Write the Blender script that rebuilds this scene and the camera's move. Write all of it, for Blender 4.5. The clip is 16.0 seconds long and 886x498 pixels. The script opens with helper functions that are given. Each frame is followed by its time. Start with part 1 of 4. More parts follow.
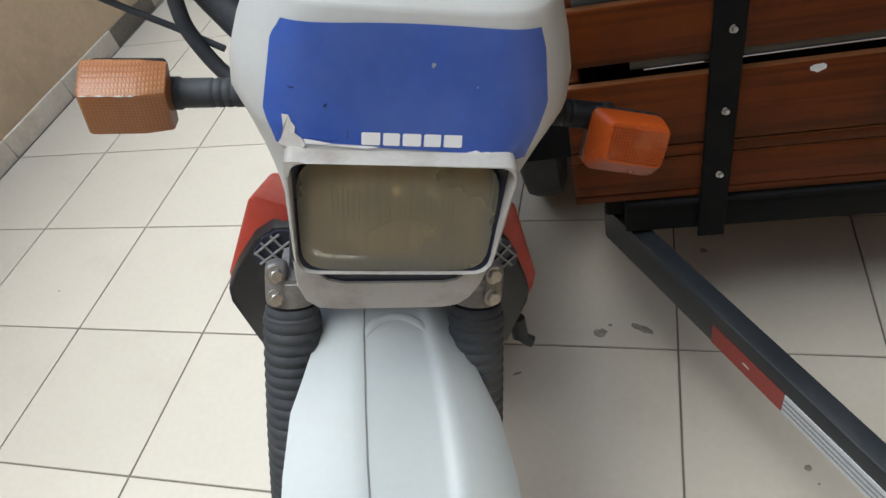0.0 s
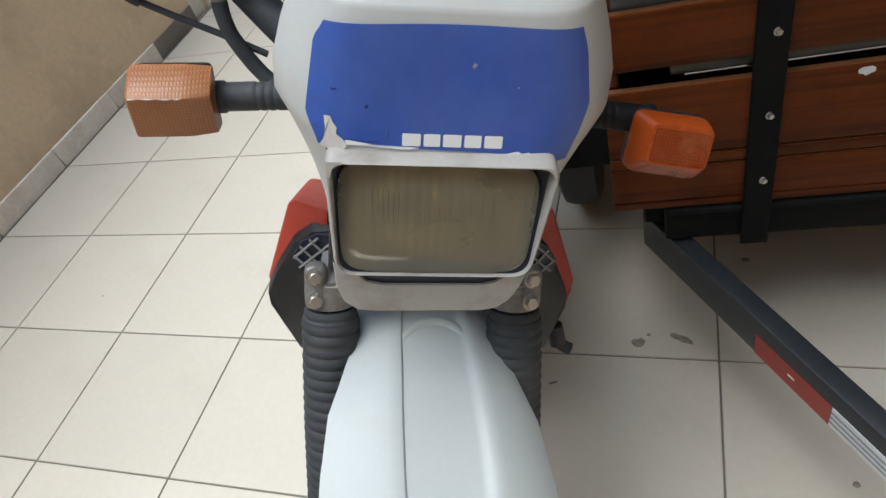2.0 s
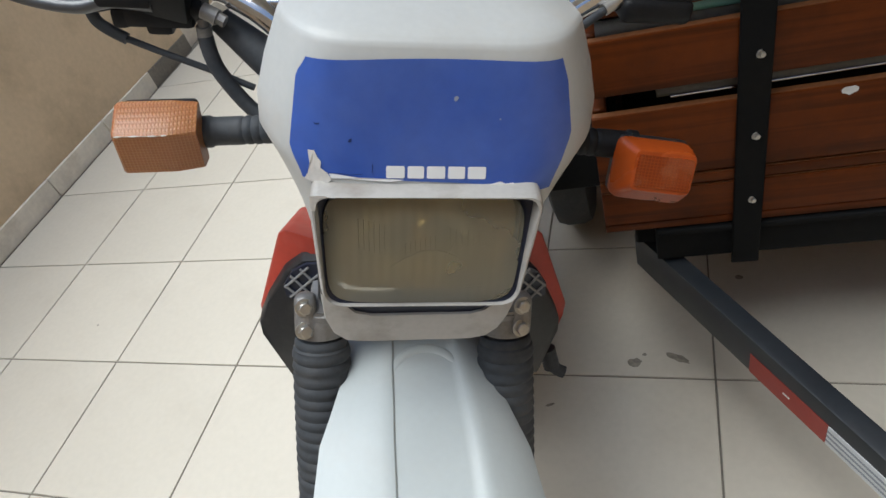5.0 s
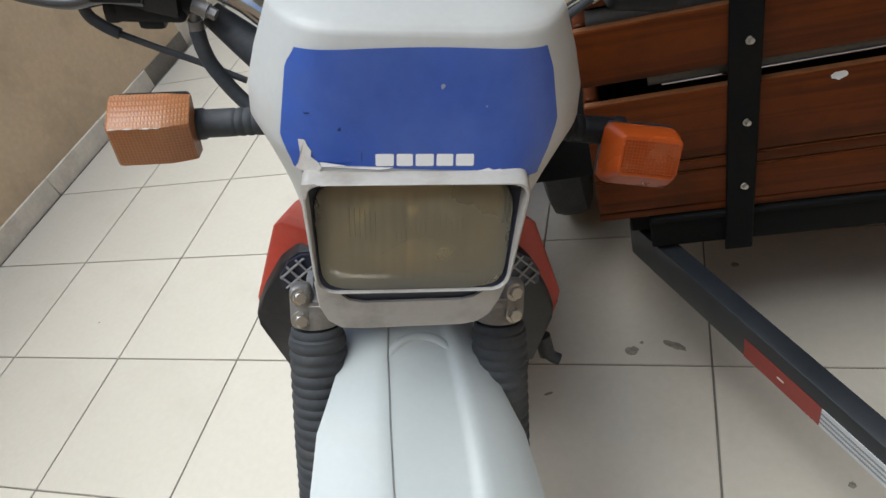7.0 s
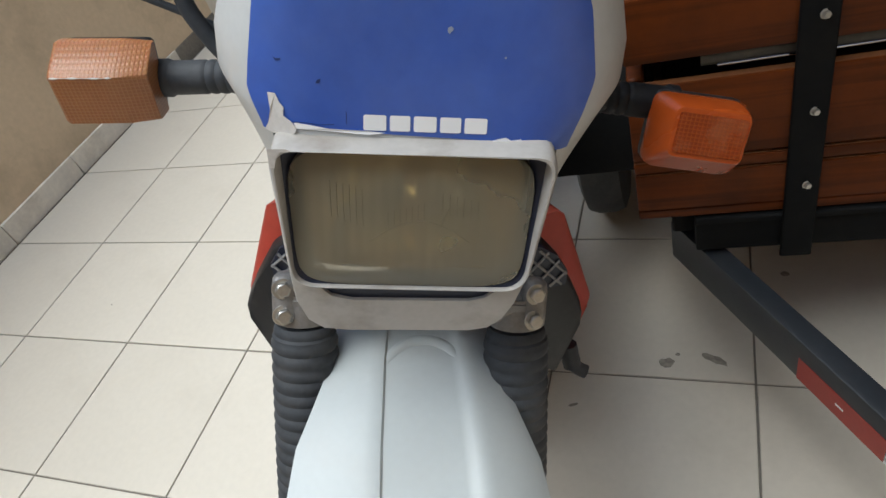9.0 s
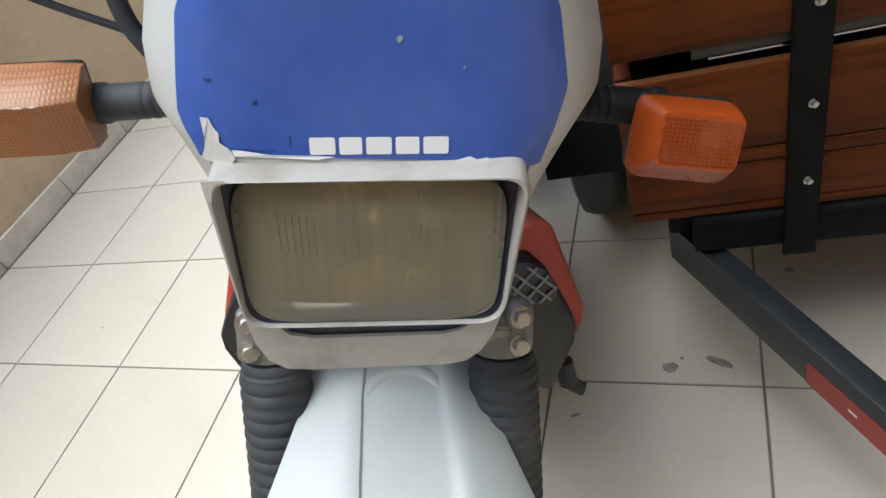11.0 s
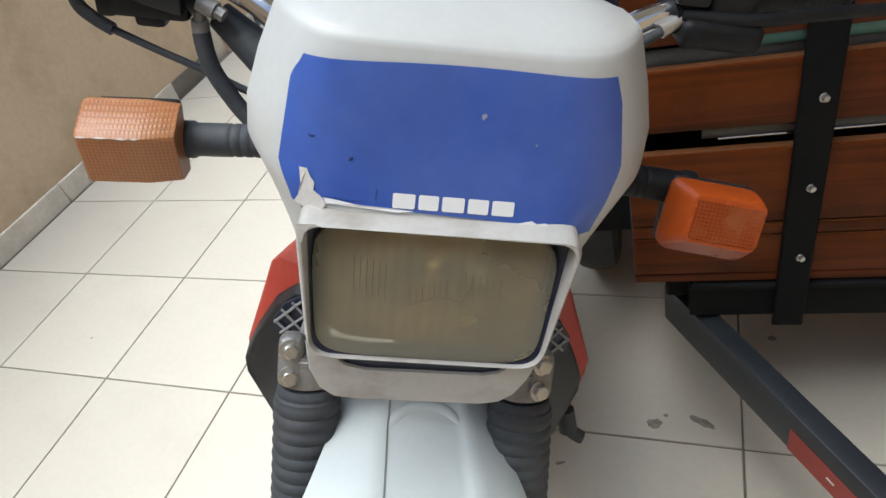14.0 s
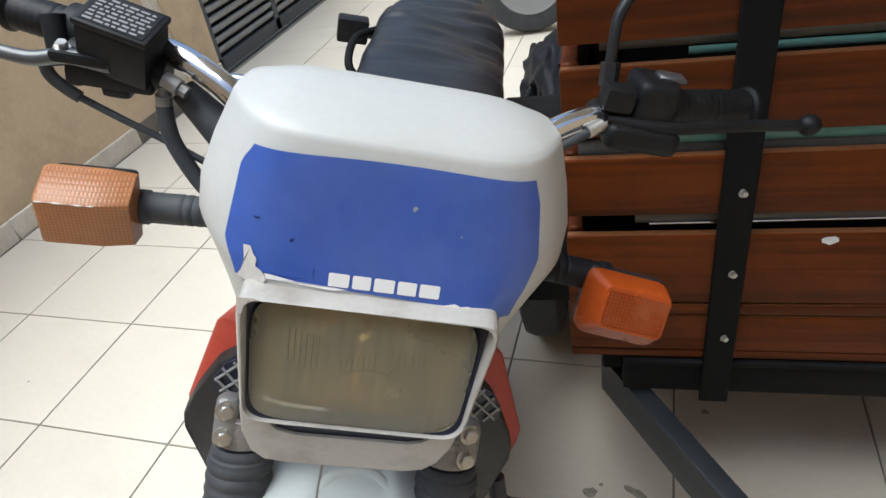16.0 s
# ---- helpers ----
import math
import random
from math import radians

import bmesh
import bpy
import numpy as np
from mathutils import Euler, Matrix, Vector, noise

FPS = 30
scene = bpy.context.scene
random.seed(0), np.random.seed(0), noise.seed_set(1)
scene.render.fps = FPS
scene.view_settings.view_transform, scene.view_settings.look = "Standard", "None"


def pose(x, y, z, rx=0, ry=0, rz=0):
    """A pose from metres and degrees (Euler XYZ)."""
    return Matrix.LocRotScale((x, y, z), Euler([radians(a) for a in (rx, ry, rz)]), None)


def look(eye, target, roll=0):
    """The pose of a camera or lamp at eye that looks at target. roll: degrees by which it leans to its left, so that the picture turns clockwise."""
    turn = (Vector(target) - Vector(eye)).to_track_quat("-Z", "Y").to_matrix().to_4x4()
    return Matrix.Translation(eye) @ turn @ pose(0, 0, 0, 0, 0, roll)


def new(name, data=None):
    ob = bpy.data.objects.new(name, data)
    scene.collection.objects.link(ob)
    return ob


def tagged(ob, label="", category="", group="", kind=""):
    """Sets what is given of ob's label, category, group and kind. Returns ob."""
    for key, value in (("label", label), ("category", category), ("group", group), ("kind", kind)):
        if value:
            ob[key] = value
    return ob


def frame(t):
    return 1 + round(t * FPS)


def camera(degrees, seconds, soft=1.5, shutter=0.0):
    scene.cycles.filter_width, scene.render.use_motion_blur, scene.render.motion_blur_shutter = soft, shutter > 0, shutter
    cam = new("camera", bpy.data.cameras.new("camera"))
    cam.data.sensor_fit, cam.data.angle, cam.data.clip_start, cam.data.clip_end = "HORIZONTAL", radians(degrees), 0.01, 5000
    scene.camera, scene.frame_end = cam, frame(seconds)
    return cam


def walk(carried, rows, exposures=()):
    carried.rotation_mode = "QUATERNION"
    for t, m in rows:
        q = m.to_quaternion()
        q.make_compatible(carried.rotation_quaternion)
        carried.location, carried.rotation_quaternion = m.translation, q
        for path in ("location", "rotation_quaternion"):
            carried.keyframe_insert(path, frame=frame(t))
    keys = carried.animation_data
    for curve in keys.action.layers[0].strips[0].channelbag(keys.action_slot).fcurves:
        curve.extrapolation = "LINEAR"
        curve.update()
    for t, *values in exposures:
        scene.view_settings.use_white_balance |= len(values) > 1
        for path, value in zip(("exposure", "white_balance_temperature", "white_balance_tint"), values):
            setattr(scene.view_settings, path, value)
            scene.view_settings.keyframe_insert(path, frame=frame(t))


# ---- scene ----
cam = camera(66.2, 16.0)
PATH = [
    (0, (1.17, -0.905, 1.32), (0.597, 0.392, -0.091), -17.6),
    (0.5, (1.167, -0.904, 1.32), (0.61, 0.411, -0.08), -17.0),
    (1, (1.17, -0.9, 1.318), (0.589, 0.407, -0.079), -17.8),
    (1.5, (1.179, -0.899, 1.316), (0.553, 0.403, -0.068), -18.6),
    (2, (1.165, -0.91, 1.315), (0.498, 0.388, -0.052), -19.6),
    (2.5, (1.157, -0.919, 1.318), (0.538, 0.408, -0.044), -19.2),
    (3, (1.162, -0.914, 1.32), (0.526, 0.42, -0.028), -19.3),
    (3.5, (1.168, -0.904, 1.319), (0.523, 0.423, -0.032), -19.2),
    (4, (1.172, -0.899, 1.319), (0.529, 0.433, -0.027), -19.5),
    (4.2, (1.174, -0.899, 1.32), (0.529, 0.446, -0.012), -19.4),
    (6.3, (1.176, -0.913, 1.32), (0.503, 0.413, -0.017), -21.3),
    (6.5, (1.178, -0.911, 1.319), (0.523, 0.414, -0.028), -21.2),
    (7, (1.186, -0.913, 1.319), (0.523, 0.417, -0.019), -21.1),
    (7.5, (1.189, -0.914, 1.312), (0.517, 0.389, -0.048), -22.1),
    (8, (1.184, -0.91, 1.306), (0.483, 0.364, -0.067), -23.5),
    (8.5, (1.184, -0.885, 1.291), (0.497, 0.408, -0.072), -21.3),
    (9, (1.168, -0.839, 1.237), (0.418, 0.461, -0.084), -21.0),
    (9.2, (1.161, -0.83, 1.239), (0.433, 0.51, -0.056), -20.7),
    (11.3, (1.173, -0.787, 1.211), (0.391, 0.495, -0.11), -24.8),
    (11.5, (1.173, -0.786, 1.213), (0.37, 0.482, -0.108), -25.4),
    (12, (1.156, -0.793, 1.224), (0.348, 0.481, -0.09), -23.9),
    (12.5, (1.144, -0.798, 1.228), (0.345, 0.48, -0.087), -22.7),
    (13, (1.144, -0.806, 1.235), (0.323, 0.47, -0.068), -23.1),
    (13.5, (1.149, -0.824, 1.259), (0.401, 0.564, 0.028), -19.1),
    (14, (1.143, -0.83, 1.264), (0.444, 0.564, 0.011), -16.3),
    (14.5, (1.146, -0.838, 1.277), (0.503, 0.619, 0.067), -13.7),
    (15, (1.155, -0.845, 1.292), (0.574, 0.654, 0.102), -10.8),
    (15.5, (1.166, -0.84, 1.285), (0.597, 0.637, 0.061), -11.1),
    (16, (1.175, -0.843, 1.299), (0.584, 0.684, 0.15), -10.0),
]
walk(cam, [(t, look(eye, target, roll)) for t, eye, target, roll in PATH], [(0.0, 0.55, 6000, 4), (9.0, 0.55, 6000, 4), (11.3, 0.85, 6000, 4), (12.5, 0.85, 6000, 4), (16.0, 0.92, 6000, 4)])

# ---------------------------------------------------------------- light
world = bpy.data.worlds.new("world")
scene.world = world
world.use_nodes = True
wn = world.node_tree.nodes
sky = wn.new("ShaderNodeTexSky")
sky.sky_type, sky.sun_disc = "NISHITA", False
sky.sun_elevation, sky.sun_rotation = radians(78), radians(234)
sky.air_density, sky.dust_density = 1.0, 3.0
wn["Background"].inputs["Strength"].default_value = 0.09
world.node_tree.links.new(sky.outputs[0], wn["Background"].inputs["Color"])

sun = new("sun", bpy.data.lights.new("sun", "SUN"))
sun.data.energy, sun.data.angle, sun.data.color = 2.25, radians(52), (1.0, 0.985, 0.96)
sun.matrix_world = look((-0.7, -0.6, 6.6), (0.4, 0.2, 0))


# ---------------------------------------------------------------- materials
def material(name, color, rough=0.5, metal=0.0, vary=0.12, scale=9.0, fine=120.0, bump=0.08, spec=0.5, dirt=None, dirt_amount=0.0, dirt_scale=5.0, random_tint=0.0, coat=0.0):
    """Plain surface with two scales of variation, optional dirt with a ragged outline, and fine relief."""
    m = bpy.data.materials.new(name)
    m.use_nodes = True
    n, l = m.node_tree.nodes, m.node_tree.links
    b = n["Principled BSDF"]
    b.inputs["Roughness"].default_value, b.inputs["Metallic"].default_value = rough, metal
    b.inputs["Specular IOR Level"].default_value = spec
    b.inputs["Coat Weight"].default_value, b.inputs["Coat Roughness"].default_value = coat, 0.22
    co = n.new("ShaderNodeTexCoord")
    big, small = n.new("ShaderNodeTexNoise"), n.new("ShaderNodeTexNoise")
    big.inputs["Scale"].default_value, small.inputs["Scale"].default_value = scale, fine
    big.inputs["Detail"].default_value, small.inputs["Detail"].default_value = 5, 3
    for t in (big, small):
        l.new(co.outputs["Object"], t.inputs["Vector"])
    add = n.new("ShaderNodeMath")
    add.operation = "ADD"
    l.new(big.outputs["Fac"], add.inputs[0])
    l.new(small.outputs["Fac"], add.inputs[1])
    ramp = n.new("ShaderNodeMapRange")
    ramp.inputs["From Min"].default_value, ramp.inputs["From Max"].default_value = 0.6, 1.4
    ramp.inputs["To Min"].default_value, ramp.inputs["To Max"].default_value = 1 - vary, 1 + vary
    l.new(add.outputs[0], ramp.inputs["Value"])
    out = ramp.outputs[0]
    if random_tint:
        info, tint, mul = n.new("ShaderNodeObjectInfo"), n.new("ShaderNodeMapRange"), n.new("ShaderNodeMath")
        tint.inputs["To Min"].default_value, tint.inputs["To Max"].default_value = 1 - random_tint, 1 + random_tint
        l.new(info.outputs["Random"], tint.inputs["Value"])
        mul.operation = "MULTIPLY"
        l.new(out, mul.inputs[0])
        l.new(tint.outputs[0], mul.inputs[1])
        out = mul.outputs[0]
    mix = n.new("ShaderNodeVectorMath")
    mix.operation = "SCALE"
    mix.inputs[0].default_value = color
    l.new(out, mix.inputs["Scale"])
    col = mix.outputs[0]
    if dirt:
        spots = n.new("ShaderNodeTexNoise")
        spots.inputs["Scale"].default_value, spots.inputs["Detail"].default_value = dirt_scale, 8
        spots.inputs["Roughness"].default_value = 0.62
        l.new(co.outputs["Object"], spots.inputs["Vector"])
        cut = n.new("ShaderNodeMapRange")
        cut.inputs["From Min"].default_value, cut.inputs["From Max"].default_value = 0.5, 0.75
        cut.inputs["To Max"].default_value = dirt_amount
        l.new(spots.outputs["Fac"], cut.inputs["Value"])
        blend = n.new("ShaderNodeMix")
        blend.data_type = "RGBA"
        l.new(cut.outputs[0], blend.inputs["Factor"])
        l.new(col, blend.inputs["A"])
        blend.inputs["B"].default_value = (*dirt, 1)
        col = blend.outputs["Result"]
    l.new(col, b.inputs["Base Color"])
    rr = n.new("ShaderNodeMapRange")
    rr.inputs["To Min"].default_value, rr.inputs["To Max"].default_value = max(0.02, rough - 0.1), min(1, rough + 0.12)
    l.new(big.outputs["Fac"], rr.inputs["Value"])
    l.new(rr.outputs[0], b.inputs["Roughness"])
    bp = n.new("ShaderNodeBump")
    bp.inputs["Strength"].default_value, bp.inputs["Distance"].default_value = bump, 0.002
    l.new(small.outputs["Fac"], bp.inputs["Height"])
    l.new(bp.outputs[0], b.inputs["Normal"])
    return m


def wood(name, color, dark):
    """Varnished plank: grain along x, darker streaks, a few black weather marks."""
    m = material(name, color, 0.5, vary=0.14, scale=3, fine=60, bump=0.08, spec=0.18, coat=0.03, random_tint=0.14, dirt=(0.022, 0.008, 0.003), dirt_amount=0.7, dirt_scale=4.5)
    n, l = m.node_tree.nodes, m.node_tree.links
    b = n["Principled BSDF"]
    base = b.inputs["Base Color"].links[0].from_socket
    co, mp, g = n.new("ShaderNodeTexCoord"), n.new("ShaderNodeMapping"), n.new("ShaderNodeTexNoise")
    mp.inputs["Scale"].default_value = (1.6, 30, 42)
    g.inputs["Scale"].default_value, g.inputs["Detail"].default_value, g.inputs["Distortion"].default_value = 1.5, 6, 0.6
    info = n.new("ShaderNodeObjectInfo")
    l.new(info.outputs["Random"], mp.inputs["Location"])
    l.new(co.outputs["Object"], mp.inputs["Vector"])
    l.new(mp.outputs[0], g.inputs["Vector"])
    r = n.new("ShaderNodeMapRange")
    r.inputs["From Min"].default_value, r.inputs["From Max"].default_value = 0.42, 0.72
    r.inputs["To Max"].default_value = 0.75
    l.new(g.outputs["Fac"], r.inputs["Value"])
    mx = n.new("ShaderNodeMix")
    mx.data_type = "RGBA"
    l.new(r.outputs[0], mx.inputs["Factor"])
    l.new(base, mx.inputs["A"])
    mx.inputs["B"].default_value = (*dark, 1)
    l.new(mx.outputs["Result"], b.inputs["Base Color"])
    return m


def ribbed(m, scale, strength, axes, distance=0.002):
    """Moulded rows of ribs, running over the axes given."""
    n, l = m.node_tree.nodes, m.node_tree.links
    b = n["Principled BSDF"]
    before = b.inputs["Normal"].links[0].from_socket
    co = n.new("ShaderNodeTexCoord")
    total = None
    for axis in axes:
        w = n.new("ShaderNodeTexWave")
        w.bands_direction, w.inputs["Scale"].default_value = axis, scale
        l.new(co.outputs["Object"], w.inputs["Vector"])
        if total is None:
            total = w.outputs["Fac"]
        else:
            mn = n.new("ShaderNodeMath")
            mn.operation = "MINIMUM"
            l.new(total, mn.inputs[0])
            l.new(w.outputs["Fac"], mn.inputs[1])
            total = mn.outputs[0]
    bp = n.new("ShaderNodeBump")
    bp.inputs["Strength"].default_value, bp.inputs["Distance"].default_value = strength, distance
    l.new(total, bp.inputs["Height"])
    l.new(before, bp.inputs["Normal"])
    l.new(bp.outputs[0], b.inputs["Normal"])
    return m


M_TILE = material("glazed_tile", (0.605, 0.56, 0.48), 0.36, vary=0.045, scale=2.2, fine=60, bump=0.03, dirt=(0.36, 0.31, 0.24), dirt_amount=0.22, dirt_scale=3.0, random_tint=0.03)
M_GROUT = material("grout", (0.2, 0.18, 0.15), 0.9, vary=0.25, scale=4, fine=90, bump=0.4)
M_SKIRT = material("skirting_tile", (0.74, 0.68, 0.58), 0.5, vary=0.12, scale=6, fine=50, dirt=(0.30, 0.23, 0.15), dirt_amount=0.35, dirt_scale=9, random_tint=0.06)
M_WALL = material("ochre_wall_paint", (0.66, 0.515, 0.345), 0.8, vary=0.08, scale=2.5, fine=45, bump=0.3, dirt=(0.33, 0.25, 0.16), dirt_amount=0.6, dirt_scale=3.4)
M_CEIL = material("white_ceiling_paint", (0.75, 0.73, 0.69), 0.85, vary=0.05)
M_WHITE = material("aged_white_plastic", (0.53, 0.535, 0.52), 0.4, vary=0.04, scale=14, fine=160, bump=0.02, dirt=(0.5, 0.44, 0.36), dirt_amount=0.35, dirt_scale=11)
M_FENDER = material("white_fender_plastic", (0.47, 0.505, 0.506), 0.4, vary=0.03, scale=8, fine=140, bump=0.02, dirt=(0.46, 0.45, 0.43), dirt_amount=0.3, dirt_scale=14)
M_RIM = material("grimy_white_plastic", (0.45, 0.43, 0.40), 0.5, vary=0.07, scale=25, fine=180, bump=0.05, dirt=(0.24, 0.2, 0.16), dirt_amount=0.75, dirt_scale=20)
M_PRIMER = material("bare_scraped_plastic", (0.62, 0.59, 0.55), 0.7, vary=0.1, scale=60, fine=300, bump=0.3)
M_CHIP = material("grey_chip", (0.27, 0.30, 0.38), 0.7, vary=0.2, scale=200, fine=500, bump=0.3)
# the dirt colour here paints in the film's pale hazy reflection
M_BLUE = material("blue_sticker_film", (0.026, 0.085, 0.40), 0.34, vary=0.12, scale=13, fine=70, bump=0.02, dirt=(0.15, 0.23, 0.55), dirt_amount=0.5, dirt_scale=3, coat=0.8)
M_PRINT = material("white_print", (0.82, 0.82, 0.82), 0.45, vary=0.02)
M_NAVY = material("dark_navy_plastic", (0.012, 0.016, 0.035), 0.4, vary=0.15)
M_RED = material("faded_red_plastic", (0.42, 0.055, 0.035), 0.42, vary=0.1, scale=12, fine=120, dirt=(0.5, 0.2, 0.16), dirt_amount=0.4, dirt_scale=10)
M_BLACK = material("black_plastic", (0.013, 0.014, 0.016), 0.46, vary=0.3, scale=18, fine=150, dirt=(0.09, 0.085, 0.08), dirt_amount=0.5, dirt_scale=14)
M_CONTROL = material("black_control_plastic", (0.008, 0.0085, 0.010), 0.5, vary=0.3, scale=22, fine=170, bump=0.12, spec=0.28, dirt=(0.035, 0.033, 0.03), dirt_amount=0.45, dirt_scale=24)
M_RUBBER = material("dusty_black_rubber", (0.042, 0.046, 0.052), 0.66, vary=0.25, scale=20, fine=160, bump=0.15, dirt=(0.1, 0.095, 0.09), dirt_amount=0.5, dirt_scale=22)
M_SEAT = material("black_seat_vinyl", (0.018, 0.020, 0.024), 0.36, vary=0.2, scale=16, fine=200, bump=0.15)
M_ALU = material("cast_aluminium", (0.42, 0.41, 0.4), 0.45, 0.85, vary=0.12, scale=30, fine=200, bump=0.2, dirt=(0.2, 0.18, 0.16), dirt_amount=0.5, dirt_scale=30)
M_CLAMP = material("dull_cast_aluminium", (0.3, 0.29, 0.28), 0.5, 0.6, vary=0.15, scale=30, fine=220, bump=0.3, dirt=(0.16, 0.14, 0.12), dirt_amount=0.6, dirt_scale=35)
M_ZINC = material("zinc_bolt", (0.55, 0.53, 0.49), 0.35, 0.9, vary=0.12, scale=80, fine=300)
M_CHROME = material("worn_chrome", (0.75, 0.75, 0.76), 0.14, 1.0, vary=0.06, scale=30, fine=200, bump=0.02, dirt=(0.3, 0.27, 0.25), dirt_amount=0.35, dirt_scale=35)
M_STEEL = material("black_painted_steel", (0.009, 0.0095, 0.010), 0.68, vary=0.2, scale=8, fine=90, bump=0.06, spec=0.10, dirt=(0.022, 0.019, 0.015), dirt_amount=0.4, dirt_scale=9)
# black steel with the sky's blue-grey reflection put into its base colour
M_BEAM = material("black_steel_sky_sheen", (0.024, 0.029, 0.036), 0.4, vary=0.15, scale=10, fine=90, bump=0.05, dirt=(0.06, 0.055, 0.05), dirt_amount=0.35, dirt_scale=10)
M_BLUEDARK = material("dark_blue_scratch", (0.012, 0.03, 0.13), 0.5, vary=0.2, scale=60)
M_GATE = material("dark_grey_gate_paint", (0.06, 0.07, 0.085), 0.45, vary=0.15)
M_SLAT = material("grey_gate_slat", (0.28, 0.28, 0.28), 0.5, vary=0.1)
M_WOOD = wood("varnished_plank", (0.118, 0.0255, 0.002), (0.030, 0.007, 0.001))
M_WOODEDGE = material("pale_plank_edge", (0.2, 0.075, 0.024), 0.6, vary=0.2, scale=20, fine=120, bump=0.2)
M_TEAL = material("teal_painted_pipe", (0.13, 0.33, 0.32), 0.5, vary=0.15, scale=14, dirt=(0.2, 0.17, 0.12), dirt_amount=0.6, dirt_scale=12)
M_GREY = material("grey_painted_pipe", (0.13, 0.13, 0.12), 0.6, vary=0.2)
M_TAPERED = material("red_reflective_tape", (0.33, 0.035, 0.025), 0.35, vary=0.1)
M_TAPEWHITE = ribbed(material("white_reflective_tape", (0.72, 0.74, 0.77), 0.3, vary=0.06), 30, 0.3, "Z")
M_TAPEGREY = material("grey_tape_stripe", (0.3, 0.33, 0.38), 0.35, vary=0.08)
M_PAPER = material("torn_white_paper", (0.75, 0.76, 0.76), 0.8, vary=0.1, scale=60)
M_STAIN = material("dark_floor_stain", (0.25, 0.225, 0.185), 0.6, vary=0.4, scale=40)
M_LEVER = material("dark_grey_lever_paint", (0.11, 0.112, 0.116), 0.3, 0.4, vary=0.15, scale=20)
# tarpaulin black, also used on the block that darkens the trailer's gaps
M_DARK = material("tarpaulin_and_gap_black", (0.008, 0.009, 0.012), 0.6, vary=0.3, scale=12, fine=90, bump=0.3, spec=0.25)


def amber(name, color, rough, ribs, worn):
    m = ribbed(material(name, color, rough, vary=0.12, scale=22, fine=150, bump=0.03, dirt=(0.36, 0.2, 0.1), dirt_amount=0.3, dirt_scale=20), ribs, 0.25, "XZ", 0.0012)
    n, l = m.node_tree.nodes, m.node_tree.links
    b = n["Principled BSDF"]
    pale = n.new("ShaderNodeMix")                    # the thin ridges between the prisms are worn pale
    pale.data_type = "RGBA"
    co, cut = n.new("ShaderNodeTexCoord"), None
    for axis in "XZ":
        w, r = n.new("ShaderNodeTexWave"), n.new("ShaderNodeMapRange")
        w.bands_direction, w.inputs["Scale"].default_value = axis, ribs
        r.inputs["From Min"].default_value, r.inputs["From Max"].default_value, r.inputs["To Max"].default_value = 0.72, 1.0, 0.4
        l.new(co.outputs["Object"], w.inputs["Vector"])
        l.new(w.outputs["Fac"], r.inputs["Value"])
        if cut:
            top = n.new("ShaderNodeMath")
            top.operation = "MAXIMUM"
            l.new(cut, top.inputs[0])
            l.new(r.outputs[0], top.inputs[1])
            cut = top.outputs[0]
        else:
            cut = r.outputs[0]
    l.new(cut, pale.inputs["Factor"])
    l.new(b.inputs["Base Color"].links[0].from_socket, pale.inputs["A"])
    pale.inputs["B"].default_value = (*(0.5 * c + 0.5 * q for c, q in zip(color, worn)), 1)
    l.new(pale.outputs["Result"], b.inputs["Base Color"])
    b.inputs["Subsurface Weight"].default_value = 0.25
    b.inputs["Subsurface Radius"].default_value = (0.012, 0.004, 0.001)
    return m


M_AMBER = amber("faded_amber_lens", (0.33, 0.125, 0.042), 0.34, 95, (0.75, 0.42, 0.22))
M_ORANGE = amber("clear_orange_lens", (0.20, 0.026, 0.002), 0.25, 95, (0.62, 0.16, 0.02))
M_ORANGE_SIDE = material("smooth_orange_lens", (0.36, 0.062, 0.009), 0.25, vary=0.08)

M_LENS = ribbed(material("dusty_headlight_glass", (0.43, 0.392, 0.28), 0.26, vary=0.04, scale=10, fine=60, bump=0.0, dirt=(0.5, 0.46, 0.34), dirt_amount=0.03, dirt_scale=5), 36, 0.10, "X", 0.0015)
M_LENS.node_tree.nodes["Principled BSDF"].inputs["Transmission Weight"].default_value = 0.65
M_REFLECTOR = material("tarnished_reflector", (0.82, 0.70, 0.44), 0.18, 0.95, vary=0.08, scale=14)


# ---------------------------------------------------------------- mesh helpers
def part(name, bm, mat, parent=None, label="", smooth=True):
    me = bpy.data.meshes.new(name)
    bmesh.ops.recalc_face_normals(bm, faces=bm.faces)
    bm.to_mesh(me)
    bm.free()
    if smooth:
        me.shade_smooth()
        me.set_sharp_from_angle(angle=radians(38))
    me.materials.append(mat)
    ob = new(name, me)
    if parent:
        ob.parent = parent
    if label:
        tagged(ob, label)
    return ob


def thing(name, m, label, category, group="", kind=""):
    ob = new(name)
    ob.empty_display_size = 0.1
    ob.matrix_world = m
    return tagged(ob, label, category, group, kind)


def box(x0, x1, y0, y1, z0, z1, bevel=0.0, seg=2, m=None):
    bm = bmesh.new()
    bmesh.ops.create_cube(bm, size=1)
    bmesh.ops.transform(bm, matrix=pose((x0 + x1) / 2, (y0 + y1) / 2, (z0 + z1) / 2) @ Matrix.Diagonal((x1 - x0, y1 - y0, z1 - z0, 1)), verts=bm.verts)
    if bevel:
        bmesh.ops.bevel(bm, geom=bm.edges[:], offset=bevel, segments=seg, profile=0.6, affect="EDGES")
    if m:
        bmesh.ops.transform(bm, matrix=m, verts=bm.verts)
    return bm


def join(*bms):
    out = bms[0]
    for b in bms[1:]:
        me = bpy.data.meshes.new("join")
        b.to_mesh(me)
        b.free()
        out.from_mesh(me)
        bpy.data.meshes.remove(me)
    return out


